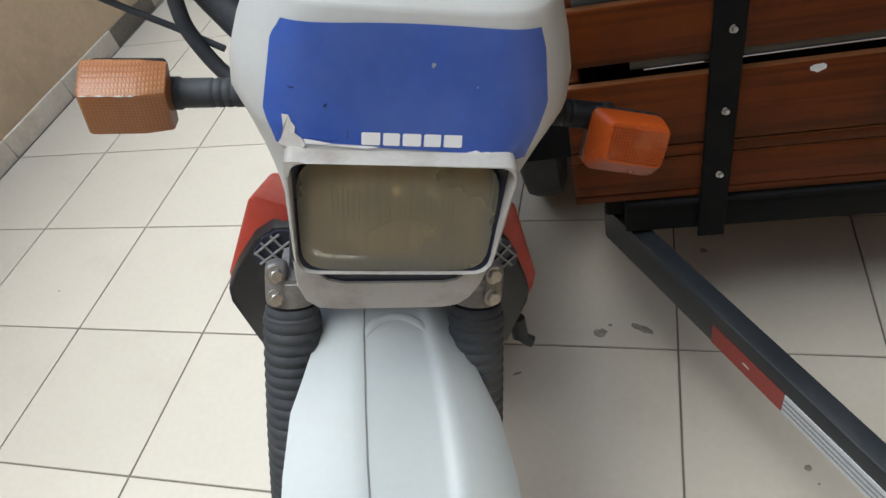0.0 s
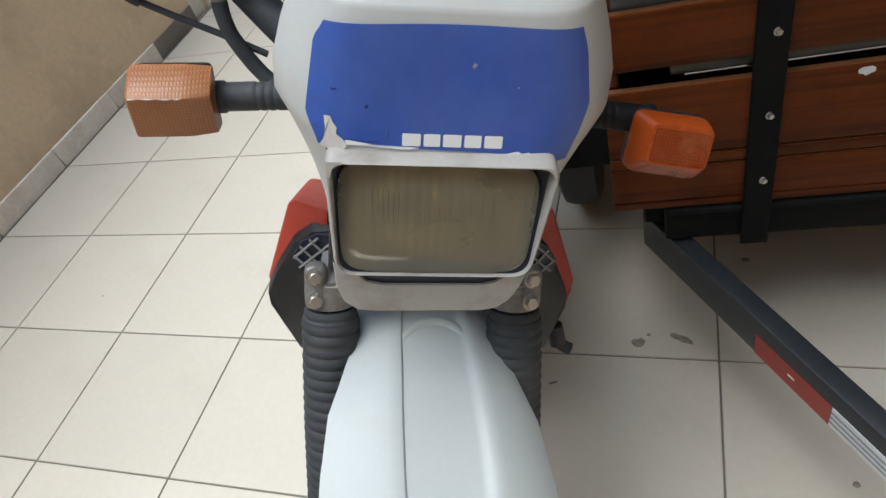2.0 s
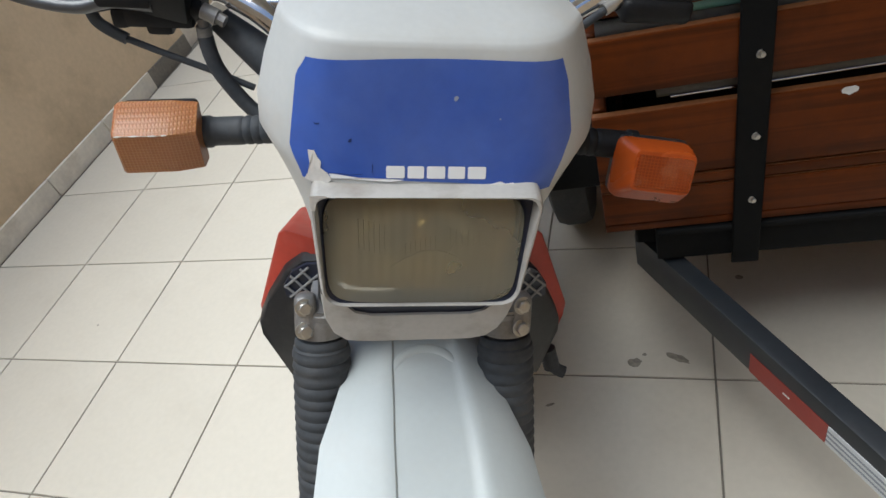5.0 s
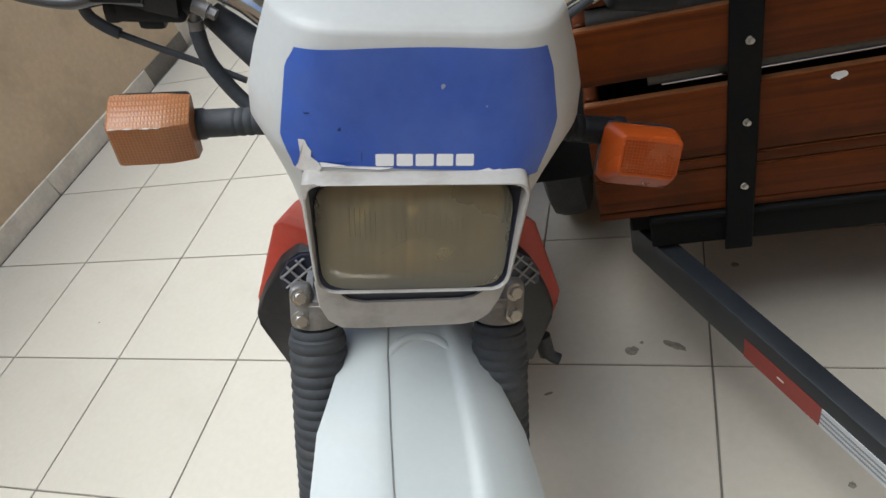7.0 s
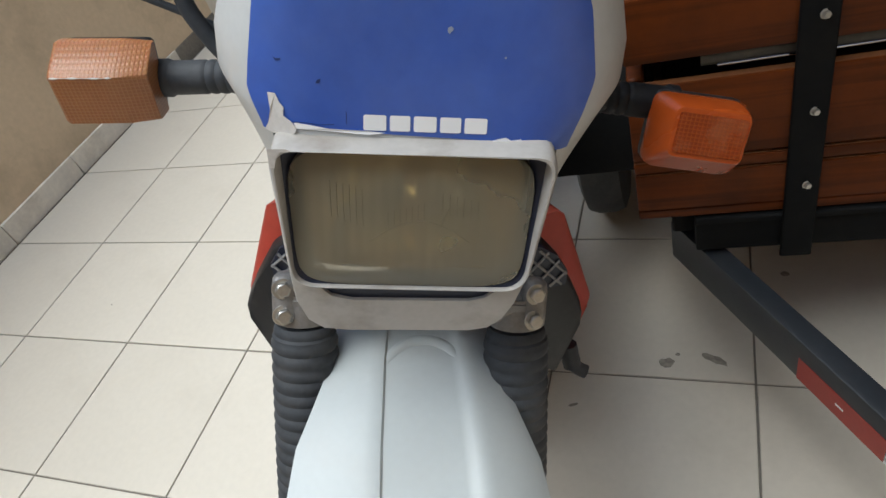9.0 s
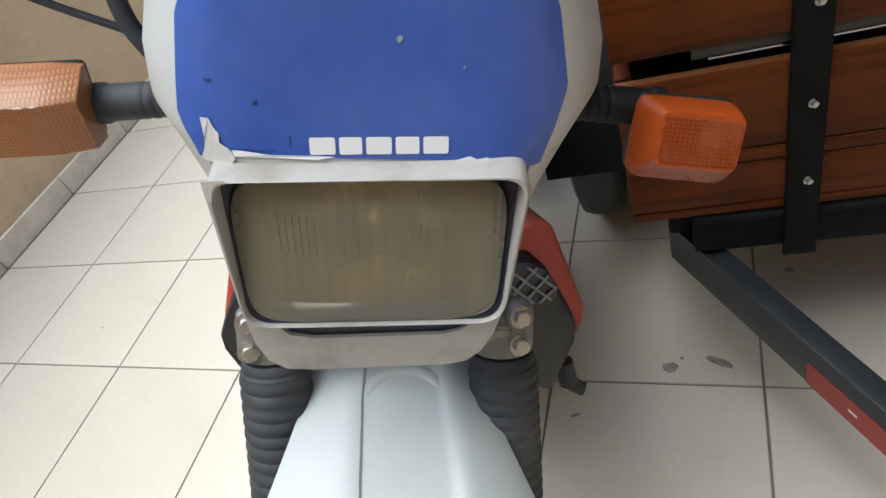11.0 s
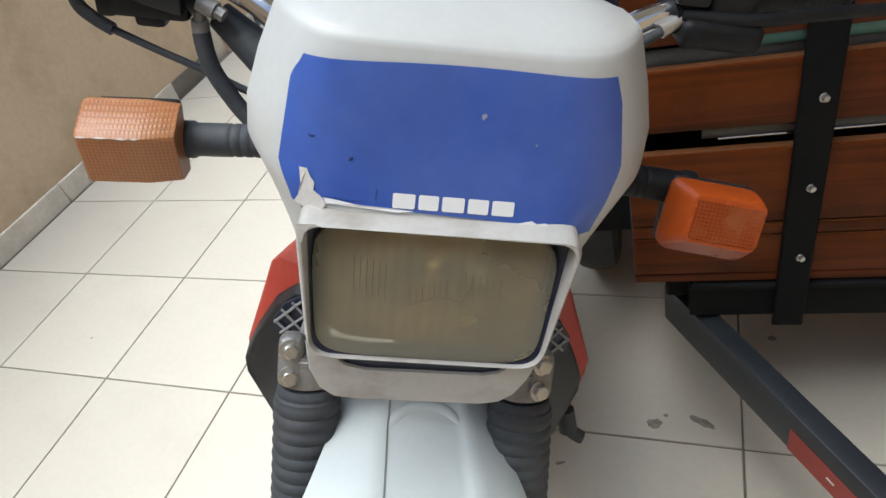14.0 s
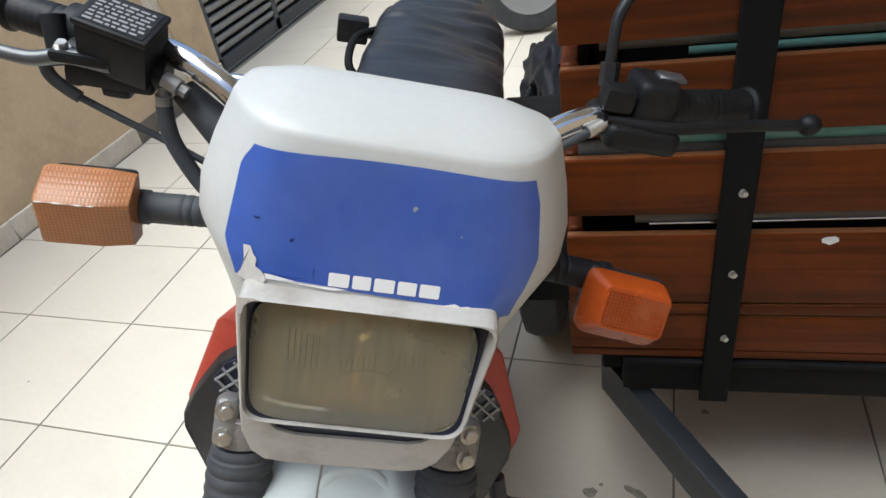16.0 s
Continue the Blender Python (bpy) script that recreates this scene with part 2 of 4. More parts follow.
def curve_points(pts, steps=6):
    """Catmull-Rom through the points."""
    p = [Vector(q) for q in pts]
    p = [p[0] * 2 - p[1]] + p + [p[-1] * 2 - p[-2]]
    out = []
    for i in range(1, len(p) - 2):
        a, b, c, d = p[i - 1:i + 3]
        for k in range(steps):
            t = k / steps
            out.append(0.5 * (2 * b + (c - a) * t + (2 * a - 5 * b + 4 * c - d) * t * t + (3 * b - a - 3 * c + d) * t ** 3))
    return out + [p[-2]]


def tube(pts, radius, seg=12, steps=6, cap=True):
    """A round bar along a smooth line; radius may be a function of the way along it (0 to 1)."""
    path = curve_points(pts, steps) if steps > 1 else [Vector(q) for q in pts]
    bm, rings = bmesh.new(), []
    side = None
    for i, c in enumerate(path):
        ahead = (path[min(i + 1, len(path) - 1)] - path[max(i - 1, 0)]).normalized()
        if side is None:
            side = ahead.orthogonal().normalized()
        side = (side - ahead * side.dot(ahead)).normalized()
        up = ahead.cross(side)
        r = radius(i / (len(path) - 1)) if callable(radius) else radius
        rings.append([bm.verts.new(c + r * (math.cos(a) * side + math.sin(a) * up)) for a in (2 * math.pi * k / seg for k in range(seg))])
    for a, b in zip(rings, rings[1:]):
        for k in range(seg):
            bm.faces.new((a[k], a[(k + 1) % seg], b[(k + 1) % seg], b[k]))
    if cap:
        bm.faces.new(rings[0][::-1])
        bm.faces.new(rings[-1])
    return bm


def loops(rings, close=True, cap0=False, cap1=False):
    """Skin between rings of equal count."""
    bm = bmesh.new()
    vs = [[bm.verts.new(q) for q in r] for r in rings]
    n = len(vs[0])
    for a, b in zip(vs, vs[1:]):
        for k in range(n if close else n - 1):
            bm.faces.new((a[k], a[(k + 1) % n], b[(k + 1) % n], b[k]))
    if cap0:
        bm.faces.new(vs[0][::-1])
    if cap1:
        bm.faces.new(vs[-1])
    return bm


def lathe(profile, m, seg=32):
    """Turns (radius, height) pairs round the z axis of m."""
    rings = [[m @ Vector((r * math.cos(a), r * math.sin(a), h)) for a in (2 * math.pi * k / seg for k in range(seg))] for r, h in profile]
    return loops(rings, True, True, True)


def slab(outline, y0, y1, bevel=0.0, m=None):
    """A plate: an outline in x and z, from y0 to y1."""
    bm = bmesh.new()
    a = [bm.verts.new((x, y0, z)) for x, z in outline]
    f = bm.faces.new(a)
    got = bmesh.ops.extrude_face_region(bm, geom=[f])
    bmesh.ops.translate(bm, vec=(0, y1 - y0, 0), verts=[v for v in got["geom"] if isinstance(v, bmesh.types.BMVert)])
    if bevel:
        bmesh.ops.bevel(bm, geom=bm.edges[:], offset=bevel, segments=2, profile=0.6, affect="EDGES")
    if m:
        bmesh.ops.transform(bm, matrix=m, verts=bm.verts)
    return bm


def rounded(xl0, xr0, z0, xl1, xr1, z1, r, n=6):
    """A four-sided outline with round corners: bottom edge xl0..xr0 at z0, top edge xl1..xr1 at z1."""
    corners = [Vector(c) for c in ((xl0, z0), (xr0, z0), (xr1, z1), (xl1, z1))]
    out = []
    for i, c in enumerate(corners):
        a, b = (corners[i - 1] - c).normalized(), (corners[(i + 1) % 4] - c).normalized()
        p, q = c + a * r, c + b * r
        for k in range(n + 1):
            t = k / n
            out.append(p * (1 - t) ** 2 + c * 2 * t * (1 - t) + q * t * t)
    return out


def bolt(x, y, z, r=0.006, tilt=90, parent=None, m=None, mat=None, name="bolt"):
    """A hexagon head on a washer, facing the front."""
    at = pose(x, y, z, tilt, 0, 20)
    head = lathe([(r * 0.9, 0), (r, 0.0008), (r, 0.0045), (r * 0.8, 0.0055)], at, 6)
    washer = lathe([(r * 1.35, -0.0015), (r * 1.4, -0.001), (r * 1.35, 0.0)], at, 18)
    return part(name, join(head, washer), mat or M_ZINC, parent)


# ---------------------------------------------------------------- the carport
S = 0.41                                   # tile
X0, X1, Y0, Y1, TOP = -1.268, 2.80, -4.92, 6.56, 2.5
WEST = 2.2                                 # the wall on the open side is lower

tagged(part("ground", box(-40, 40, -40, 40, -0.25, -0.03), M_GROUT), "dusty grey ground around the tiled carport", "ground", kind="structure")
floor = tagged(part("floor", box(X0 - 0.1, X1, Y0, Y1, -0.03, -0.004), M_GROUT), "carport floor of square cream glazed tiles with dark joints", "floor", kind="structure")
tagged(part("wall_west", join(box(X0 - 0.15, X0, Y0, 2.02, -0.03, WEST), box(X0 - 0.15, X0, 2.16, 2.46, -0.03, WEST)), M_WALL), "ochre painted wall added to close the carport with scuffs", "wall", kind="structure")
tagged(part("trim", box(X0 - 0.12, X0 - 0.02, 2.02, 2.16, -0.004, WEST), M_SKIRT), "pale upright strip set into the ochre wall", "trim", kind="structure")
tagged(part("wall_west_far", box(X0 - 0.15, X0, 4.0, Y1, -0.03, WEST), M_WALL), "ochre painted wall added to close the carport", "wall", kind="structure")
tagged(part("wall_north", box(X0 - 0.15, X1 + 0.15, Y1, Y1 + 0.15, -0.03, TOP), M_WALL), "ochre painted wall added to close the carport", "wall", kind="structure")
# unseen east wall, set close so that less light gets under the trailer
tagged(part("wall_east", box(X1, X1 + 0.15, Y0, Y1, -0.03, TOP), M_WALL), "ochre painted wall added to close the carport", "wall", kind="structure")
# out of view: added to shade the trailer, edges set by the light
tagged(part("ceiling", box(0.95, X1 + 0.15, -0.65, Y1 + 0.15, TOP, TOP + 0.12), M_CEIL), "unseen white ceiling added to keep sky light off the trailer", "ceiling", kind="structure")

# unseen wall behind the camera, added to block low light from the front
tagged(part("wall_south", box(X0 - 0.15, X1 + 0.15, -2.45, -2.30, -0.004, TOP), M_WALL), "ochre painted wall added to close the carport", "wall", kind="structure")

skirting = tagged(part("baseboard", box(X0 - 0.001, X0 + 0.006, Y0, 2.02, -0.004, 0.088), M_GROUT), "cream tile skirting with dirty joints", "baseboard", kind="structure")


def skirting_piece(length):
    return box(0, 0.014, 0.002, length - 0.002, -0.003, 0.092, 0.003, 1)


piece = skirting_piece(S)
sk = part("tile", piece, M_SKIRT, skirting)
sk.location = (X0, Y0, 0)
for i in range(1, int((2.02 - Y0) / S)):
    o = sk.copy()
    scene.collection.objects.link(o)
    o.location = (X0, Y0 + i * S, 0)
for y0, y1 in ((2.46 - 0.3, 2.46),):
    e = part("tile", box(X0, X0 + 0.014, y0, y1, -0.003, 0.092, 0.003, 1), M_SKIRT, skirting)


def build_gate():
    """Steel gate of level slats in a dark frame, in line with the wall."""
    g = thing("gate", pose(X0 - 0.03, 2.46, 0), "dark grey steel gate with level grey slats", "gate", kind="structure")
    L, H = 1.54, 2.2
    part("gate_frame", join(*(box(-0.02, 0.02, a, b, c, d, 0.003, 1) for a, b, c, d in ((0, 0.05, 0.02, H), (L - 0.05, L, 0.02, H), (0.74, 0.80, 0.02, H), (0, L, 0.02, 0.10), (0, L, H - 0.06, H)))), M_GATE, g)
    first = part("slat", box(-0.011, 0.011, 0.05, 0.74, 0.0, 0.032, 0.003, 1, pose(0, 0, 0, 0, 28, 0)), M_SLAT, g)
    first.location.z = 0.125
    k = 0
    while 0.125 + 0.058 * (k + 1) < H - 0.1:
        k += 1
        o = first.copy()
        scene.collection.objects.link(o)
        o.location.z = 0.125 + 0.058 * k
    for i in range(k + 1):
        o = first.copy()
        scene.collection.objects.link(o)
        o.location = (0, 0.745, 0.125 + 0.058 * i)
    part("backing", box(-0.034, -0.022, 0.0, L, 0.02, H), M_GATE, g, "dark sheet behind the slats")
    return g


build_gate()

# small marks on the floor
def stain(x, y, rx, ry, turn, seed):
    r = random.Random(seed)
    pts = [(rx * math.cos(a) * r.uniform(0.7, 1.1), ry * math.sin(a) * r.uniform(0.7, 1.1)) for a in (i * math.pi / 7 for i in range(14))]
    bm = bmesh.new()
    bm.faces.new([bm.verts.new((px, py, 0)) for px, py in pts])
    ob = part("floor_stain", bm, M_STAIN)
    ob.matrix_world = pose(x, y, 0.0009, 0, 0, turn)
    tagged(ob, "small dark dried stain on a cream floor tile", "stain", "stains on the floor", "structure")


STAINS = [(1.068, 0.041, 0.018, 0.014, 0, 1), (1.089, 0.064, 0.005, 0.005, 0, 2), (1.162, 0.056, 0.030, 0.010, -25, 3), (1.458, -0.253, 0.008, 0.007, 0, 4),
          (0.887, -0.079, 0.012, 0.004, 20, 5), (1.305, 0.298, 0.010, 0.008, 0, 6), (-0.575, 0.139, 0.004, 0.004, 0, 7), (1.472, -0.283, 0.003, 0.003, 0, 8)]
for args in STAINS:
    stain(*args)


# ---------------------------------------------------------------- trailer
def build_trailer():
    """Small utility trailer: slatted headboard with bolted steel stakes, sill, drawbar, wheels and bed."""
    m = pose(1.05, -0.005, 0, 0, 0, 5)
    t = thing("utility_trailer", m, "small trailer with varnished plank headboard and black steel frame", "trailer")
    W, D = 1.29, 1.9
    rows = ((0.473, 0.543), (0.549, 0.567), (0.574, 0.700), (0.737, 0.829), (0.863, 0.960), (0.993, 1.125), (1.155, 1.27))
    for i, (z0, z1) in enumerate(rows):
        p = part("plank", box(0.0, W, 0.0, 0.017, z0, z1, 0.003, 2), M_WOOD, t)
        e = part("plank_edge", box(0.002, W - 0.002, 0.0030, 0.0140, z1 - 0.001, z1 + 0.0012), M_WOODEDGE, p, "paler strip along the upper edge")
    # weathered strip that closes the foot of the boards
    part("bottom_board", box(0.0, W, 0.003, 0.024, 0.452, 0.470, 0.002, 1), M_WOOD, t, "worn narrow strip under the planks")
    for i, x in enumerate((0.232, W - 0.232)):
        s = part("stake", box(x - 0.022, x + 0.023, -0.009, -0.001, 0.36, 1.3, 0.002, 1), M_STEEL, t)
        for z in (0.505, 0.633, 0.772, 0.912, 1.06, 1.21):
            if z < 0.85 or z > 1.0:
                bolt(x + 0.006, -0.0095, z + 0.004, 0.0048, parent=s, mat=M_ZINC)
    # sill and chassis
    part("sill", join(box(0.085, W + 0.01, 0.004, 0.05, 0.372, 0.446, 0.004, 2), box(0.085, W + 0.01, -0.004, 0.008, 0.436, 0.449, 0.003, 1)), M_STEEL, t)
    for x in (0.05, W - 0.05):
        part("side_rail", box(x, x + 0.05, 0.05, D, 0.372, 0.446, 0.004, 1), M_STEEL, t)
    part("rear_rail", box(0, W, D, D + 0.05, 0.372, 0.446, 0.004, 1), M_STEEL, t)
    part("bed", box(0.0, W, 0.026, D, 0.447, 0.468), M_WOOD, t, "dark plank loading bed")
    for x in (0.0, W - 0.024):
        for z0, z1 in rows:
            part("side_plank", box(x, x + 0.024, 0.027, D, z0, z1, 0.003, 1), M_WOOD, t)
        for y in (0.055, 0.95, D - 0.03):
            part("side_stake", box(x + (0.025 if x < 0.1 else -0.012), x + (0.037 if x < 0.1 else -0.001), y, y + 0.045, 0.44, 1.28, 0.002, 1), M_STEEL, t)
    for z0, z1 in rows:
        part("tail_plank", box(0.0, W, D, D + 0.024, z0 + 0.002, z1 + 0.002, 0.003, 1), M_WOOD, t)
    # drawbar arms that meet at the coupling
    a, b = Vector((0.062, 0.10, 0.0)), Vector((W / 2, -0.86, 0.0))
    for k, (p, q) in enumerate(((a, b), (Vector((W - 0.062, 0.10, 0)), b))):
        d = (q - p).normalized()
        n = Vector((-d.y, d.x, 0))
        ring = [(p + n * s * 0.0175 + Vector((0, 0, z))) for s, z in ((-1, 0.276), (1, 0.276), (1, 0.362), (-1, 0.362))]
        ring2 = [v + (q - p) for v in ring]
        bm = loops([ring, ring2], True, True, True)
        bmesh.ops.bevel(bm, geom=bm.edges[:], offset=0.004, segments=2, profile=0.6, affect="EDGES")
        arm = part("drawbar_arm", bm, M_BEAM, t)
        side = -1 if k == 0 else 1
        s0 = 0.32
        for j in range(3):
            c0, c1 = (p + d * (s0 + along) for along in ((0.0, 0.159), (0.16, 0.449), (0.45, 0.60))[j])
            quad = []
            for off in (0.0178, 0.0188):
                quad.append([c0 + n * side * off + Vector((0, 0, 0.278)), c1 + n * side * off + Vector((0, 0, 0.278)), c1 + n * side * off + Vector((0, 0, 0.326)), c0 + n * side * off + Vector((0, 0, 0.326))])
            tape = part("reflective_tape", loops(quad, True, True, True), M_TAPEWHITE if j % 2 else M_TAPERED, arm, "white striped reflective tape" if j % 2 else "red reflective tape", smooth=False)
            if j == 0:
                c = c0 + (c1 - c0) * 0.46
                q = [[p_ + n * side * off + Vector((0, 0, zz)) for p_, zz in ((c, 0.302), (c + d * 0.014, 0.302), (c + d * 0.014, 0.306), (c, 0.306))] for off in (0.0188, 0.0192)]
                part("printed_bar", loops(q, True, True, True), M_PRINT, arm, "small white printed bar", smooth=False)
            if j % 2:
                for z in (0.2865, 0.2985, 0.3105):
                    q = [[c + n * side * off + Vector((0, 0, zz)) for c, zz in ((c0, z), (c1, z), (c1, z + 0.005), (c0, z + 0.005))] for off in (0.0188, 0.0191)]
                    part("stripe", loops(q, True, True, True), M_TAPEGREY, arm, "grey stripe on the tape", smooth=False)
    part("coupling", join(box(W / 2 - 0.04, W / 2 + 0.04, -1.0, -0.82, 0.28, 0.37, 0.015, 3), tube([(W / 2, -0.9, 0.28), (W / 2, -0.9, 0.02)], 0.022, 14, 1), lathe([(0.05, 0), (0.055, 0.01), (0.05, 0.02)], pose(W / 2, -0.9, 0.001))), M_STEEL, t)
    # wheels beside the bed
    for x in (-0.095, W + 0.095):
        ax = pose(x, 0.64, 0.29, 0, 90, 0)
        prof = [(0.165, -0.04), (0.2, -0.05), (0.255, -0.052), (0.282, -0.042), (0.29, -0.02), (0.29, 0.02), (0.282, 0.042), (0.255, 0.052), (0.2, 0.05), (0.165, 0.04)]
        w = part("wheel", lathe(prof, ax, 40), M_RUBBER, t, "black rubber tyre")
        part("wheel_rim", lathe([(0.155, -0.035), (0.17, -0.038), (0.17, 0.038), (0.155, 0.035), (0.13, 0.02), (0.05, 0.03), (0.03, 0.03)], ax, 32), M_GREY, w, "grey steel rim")
        arc = []
        for k in range(15):
            a_ = math.pi * (0.02 + 0.96 * k / 14)
            arc.append([Vector((x + s * 0.085, 0.64 + r * math.cos(a_), 0.29 + r * math.sin(a_))) for s, r in ((-1, 0.325), (1, 0.325), (1, 0.33), (-1, 0.33))])
        part("mudguard", loops(arc, True, True, True), M_STEEL, t)
    part("axle", tube([(-0.09, 0.64, 0.29), (W + 0.09, 0.64, 0.29)], 0.024, 14, 1), M_STEEL, t)
    for x in (0.06, W - 0.06):
        part("spring_hanger", box(x - 0.02, x + 0.02, 0.5, 0.78, 0.29, 0.375, 0.004, 1), M_STEEL, t)
    return t


build_trailer()


def pipe(name, x0, x1, y, z, r, mat, label, turn):
    ob = part(name, join(tube([(x0, 0, 0), (x1, 0, 0)], r, 14, 1)), mat)
    ob.matrix_world = pose(1.05, -0.005, 0, 0, 0, 5) @ pose(0, y, z, 0, turn, 0)
    tagged(ob, label, "pipe", "pipes in the trailer")


pipe("pipe", 0.15, 1.24, 0.032, 0.851, 0.013, M_TEAL, "teal painted pipe lying inside the trailer", 0.5)
pipe("pipe", 0.02, 1.24, 0.036, 0.828, 0.014, M_GREY, "dark grey pipe lying inside the trailer", 0.4)
pipe("pipe", 0.16, 1.24, 0.030, 0.9665, 0.005, M_TEAL, "teal painted pipe lying inside the trailer", 0.3)
pipe("pipe", 0.10, 1.24, 0.034, 0.716, 0.012, M_GREY, "dark grey pipe lying inside the trailer", 0.0)
pipe("pipe", 0.05, 1.24, 0.040, 0.979, 0.009, M_GREY, "dark grey pipe lying inside the trailer", 0.2)
pipe("thin_rod", 0.12, 1.24, 0.0215, 0.7075, 0.0025, M_CHROME, "thin bright metal rod lying inside the trailer", -0.6)
# unseen block added inside the trailer so its plank gaps stay dark
gap_fill = part("load_cover", box(0.05, 1.24, 0.12, 1.7, 0.47, 1.16, 0.06, 3), M_DARK)
gap_fill.matrix_world = pose(1.05, -0.005, 0, 0, 0, 5)
tagged(gap_fill, "unseen near-black block added to darken the plank gaps", "tarpaulin")

# scrap of paper stuck to a plank
r_ = random.Random(5)
bm = bmesh.new()
bm.faces.new([bm.verts.new((0.012 * math.cos(a) * r_.uniform(0.7, 1.1), 0, 0.007 * math.sin(a) * r_.uniform(0.7, 1.2))) for a in (k * math.pi / 6 for k in range(12))])
paper = part("paper_scrap", bm, M_PAPER)
paper.matrix_world = pose(1.05, -0.005, 0, 0, 0, 5) @ pose(0.36, -0.0012, 0.690)
tagged(paper, "torn white paper scrap stuck on a plank", "paper scrap")


# ---------------------------------------------------------------- motorcycle
BIKE = pose(0.6296, -0.5, 0, 0, 18.78, 17.09)     # leaning on its side stand
bike = thing("motorcycle", BIKE, "white trail motorcycle with blue headlight cowl, leaning on its stand", "motorcycle")

# cowl: cross-sections (height, half width, front, sweep back at the sides, drop at the sides)
COWL = [
    (1.058, 0.126, -0.119, 0.060, 0.0),
    (1.075, 0.137, -0.1135, 0.062, 0.0),
    (1.100, 0.137, -0.1065, 0.062, 0.0),
    (1.130, 0.129, -0.098, 0.060, 0.0),
    (1.152, 0.121, -0.0918, 0.058, 0.0),
    (1.163, 0.117, -0.0875, 0.056, 0.0),
    (1.1672, 0.1152, -0.0815, 0.054, 0.0015),
    (1.1735, 0.1125, -0.0560, 0.043, 0.007),
    (1.1770, 0.110, -0.0350, 0.034, 0.011),
    (1.1775, 0.107, -0.0140, 0.025, 0.014),
    (1.1745, 0.103, 0.004, 0.016, 0.016),
]


WIDER = 1.04                              # the far half stands a little wider


def cowl_row(row, us, off=0.0):
    z, w, y, b, dz = row
    return [Vector((w * u * (WIDER if u > 0 else 1.0), y + b * abs(u) ** 6 - off, z - dz * abs(u) ** 6)) for u in us]


def cowl_front(x, z):
    """Front of the cowl at a place of its upright part."""
    for lo, hi in zip(COWL, COWL[1:6]):
        if z <= hi[0]:
            break
    t = (z - lo[0]) / (hi[0] - lo[0])
    w, y, b = (lo[i] + (hi[i] - lo[i]) * t for i in (1, 2, 3))
    return y + b * abs(x / (w * WIDER if x > 0 else w)) ** 6


US = [math.sin(math.pi / 2 * k / 20) for k in range(-20, 21)]
rows_ = []
for lo, hi in zip(COWL, COWL[1:]):
    for k in range(3):
        rows_.append([a + (b - a) * k / 3 for a, b in zip(lo, hi)])
rows_.append(list(COWL[-1]))
bm = loops([cowl_row(r, US) for r in rows_], False)
bm.normal_update()
bmesh.ops.solidify(bm, geom=bm.faces[:], thickness=0.003)
cowl = part("cowl", bm, M_WHITE, bike, "aged white plastic headlight cowl")

# side wings beside the headlight, tapering down to its lower corners
for s in (-1, 1):
    rings = []
    for k in range(11):
        t = k / 10
        z = COWL[0][0] - 0.110 * t
        w = 0.126 * (1 - t) + 0.0905 * t - 0.007 * math.sin(math.pi * t)
        if s > 0:
            w *= 1 + (WIDER - 1) * (1 - t)
        inner = 0.0925 - 0.008 * t
        front, sweep = -0.119 - 0.016 * t, 0.060 - 0.022 * t
        us = [inner / w + (1 - inner / w) * q / 7 for q in range(8)]
        line = [(s * w * u, front + sweep * u ** 6, z) for u in us]
        rings.append(line + [(s * (w - 0.003), line[-1][1] + 0.012, z), (s * inner * 0.99, line[0][1] + 0.012, z)])
    part("cowl_wing", loops(rings, True, True, True), M_WHITE, cowl)

# blue sticker film on the cowl
def edge(z, table):
    for (z0, x0), (z1, x1) in zip(table, table[1:]):
        if z0 <= z <= z1:
            return x0 + (x1 - x0) * (z - z0) / (z1 - z0)
    return table[-1][1] if z > table[-1][0] else table[0][1]


LEFT_EDGE = [(1.052, -0.097), (1.063, -0.1), (1.083, -0.108), (1.136, -0.1005), (1.147, -0.0930), (1.154, -0.0915)]
RIGHT_EDGE = [(1.046, 0.097), (1.063, 0.102), (1.095, 0.1125), (1.136, 0.1045), (1.154, 0.097)]
strips = []
for k in range(19):
    u = k / 18
    ring = []
    for j in range(37):
        v = j / 36
        xg = -0.1 + 0.2 * v
        z_top = 1.1486 + 0.004 * (1 - (xg / 0.1) ** 2) + 0.003 * v
        z_bot = 1.0665 - 0.006 * v - (0.0075 if abs(xg) > 0.086 else 0.0)
        z = z_bot + (z_top - z_bot) * u
        x = edge(z, LEFT_EDGE) + (edge(z, RIGHT_EDGE) - edge(z, LEFT_EDGE)) * v
        ring.append((x, cowl_front(x, max(z, 1.0585)) - 0.0009, z))
    strips.append(ring)
sticker = part("sticker", loops(strips, False), M_BLUE, cowl, "scratched blue sticker film, chipped at one corner")

# white maker's mark, drawn as plain blocks
mark = bmesh.new()
x = -0.034
for w in (0.0165, 0.0150, 0.0165, 0.0155, 0.0165):
    z0, z1 = 1.0665, 1.0760
    quad = [mark.verts.new((px, cowl_front(px, pz) - 0.0016, pz)) for px, pz in rounded(x, x + w - 0.0022, z0, x, x + w - 0.0022, z1, 0.0012, 2)]
    mark.faces.new(quad)
    x += w
part("maker_mark", mark, M_PRINT, sticker, "row of plain white blocks")


def patch(name, pts, mat, parent, lift, label=""):
    bm = bmesh.new()
    bm.faces.new([bm.verts.new((px, cowl_front(px, max(pz, 1.0585)) - lift, pz)) for px, pz in pts])
    return part(name, bm, mat, parent, label, smooth=False)


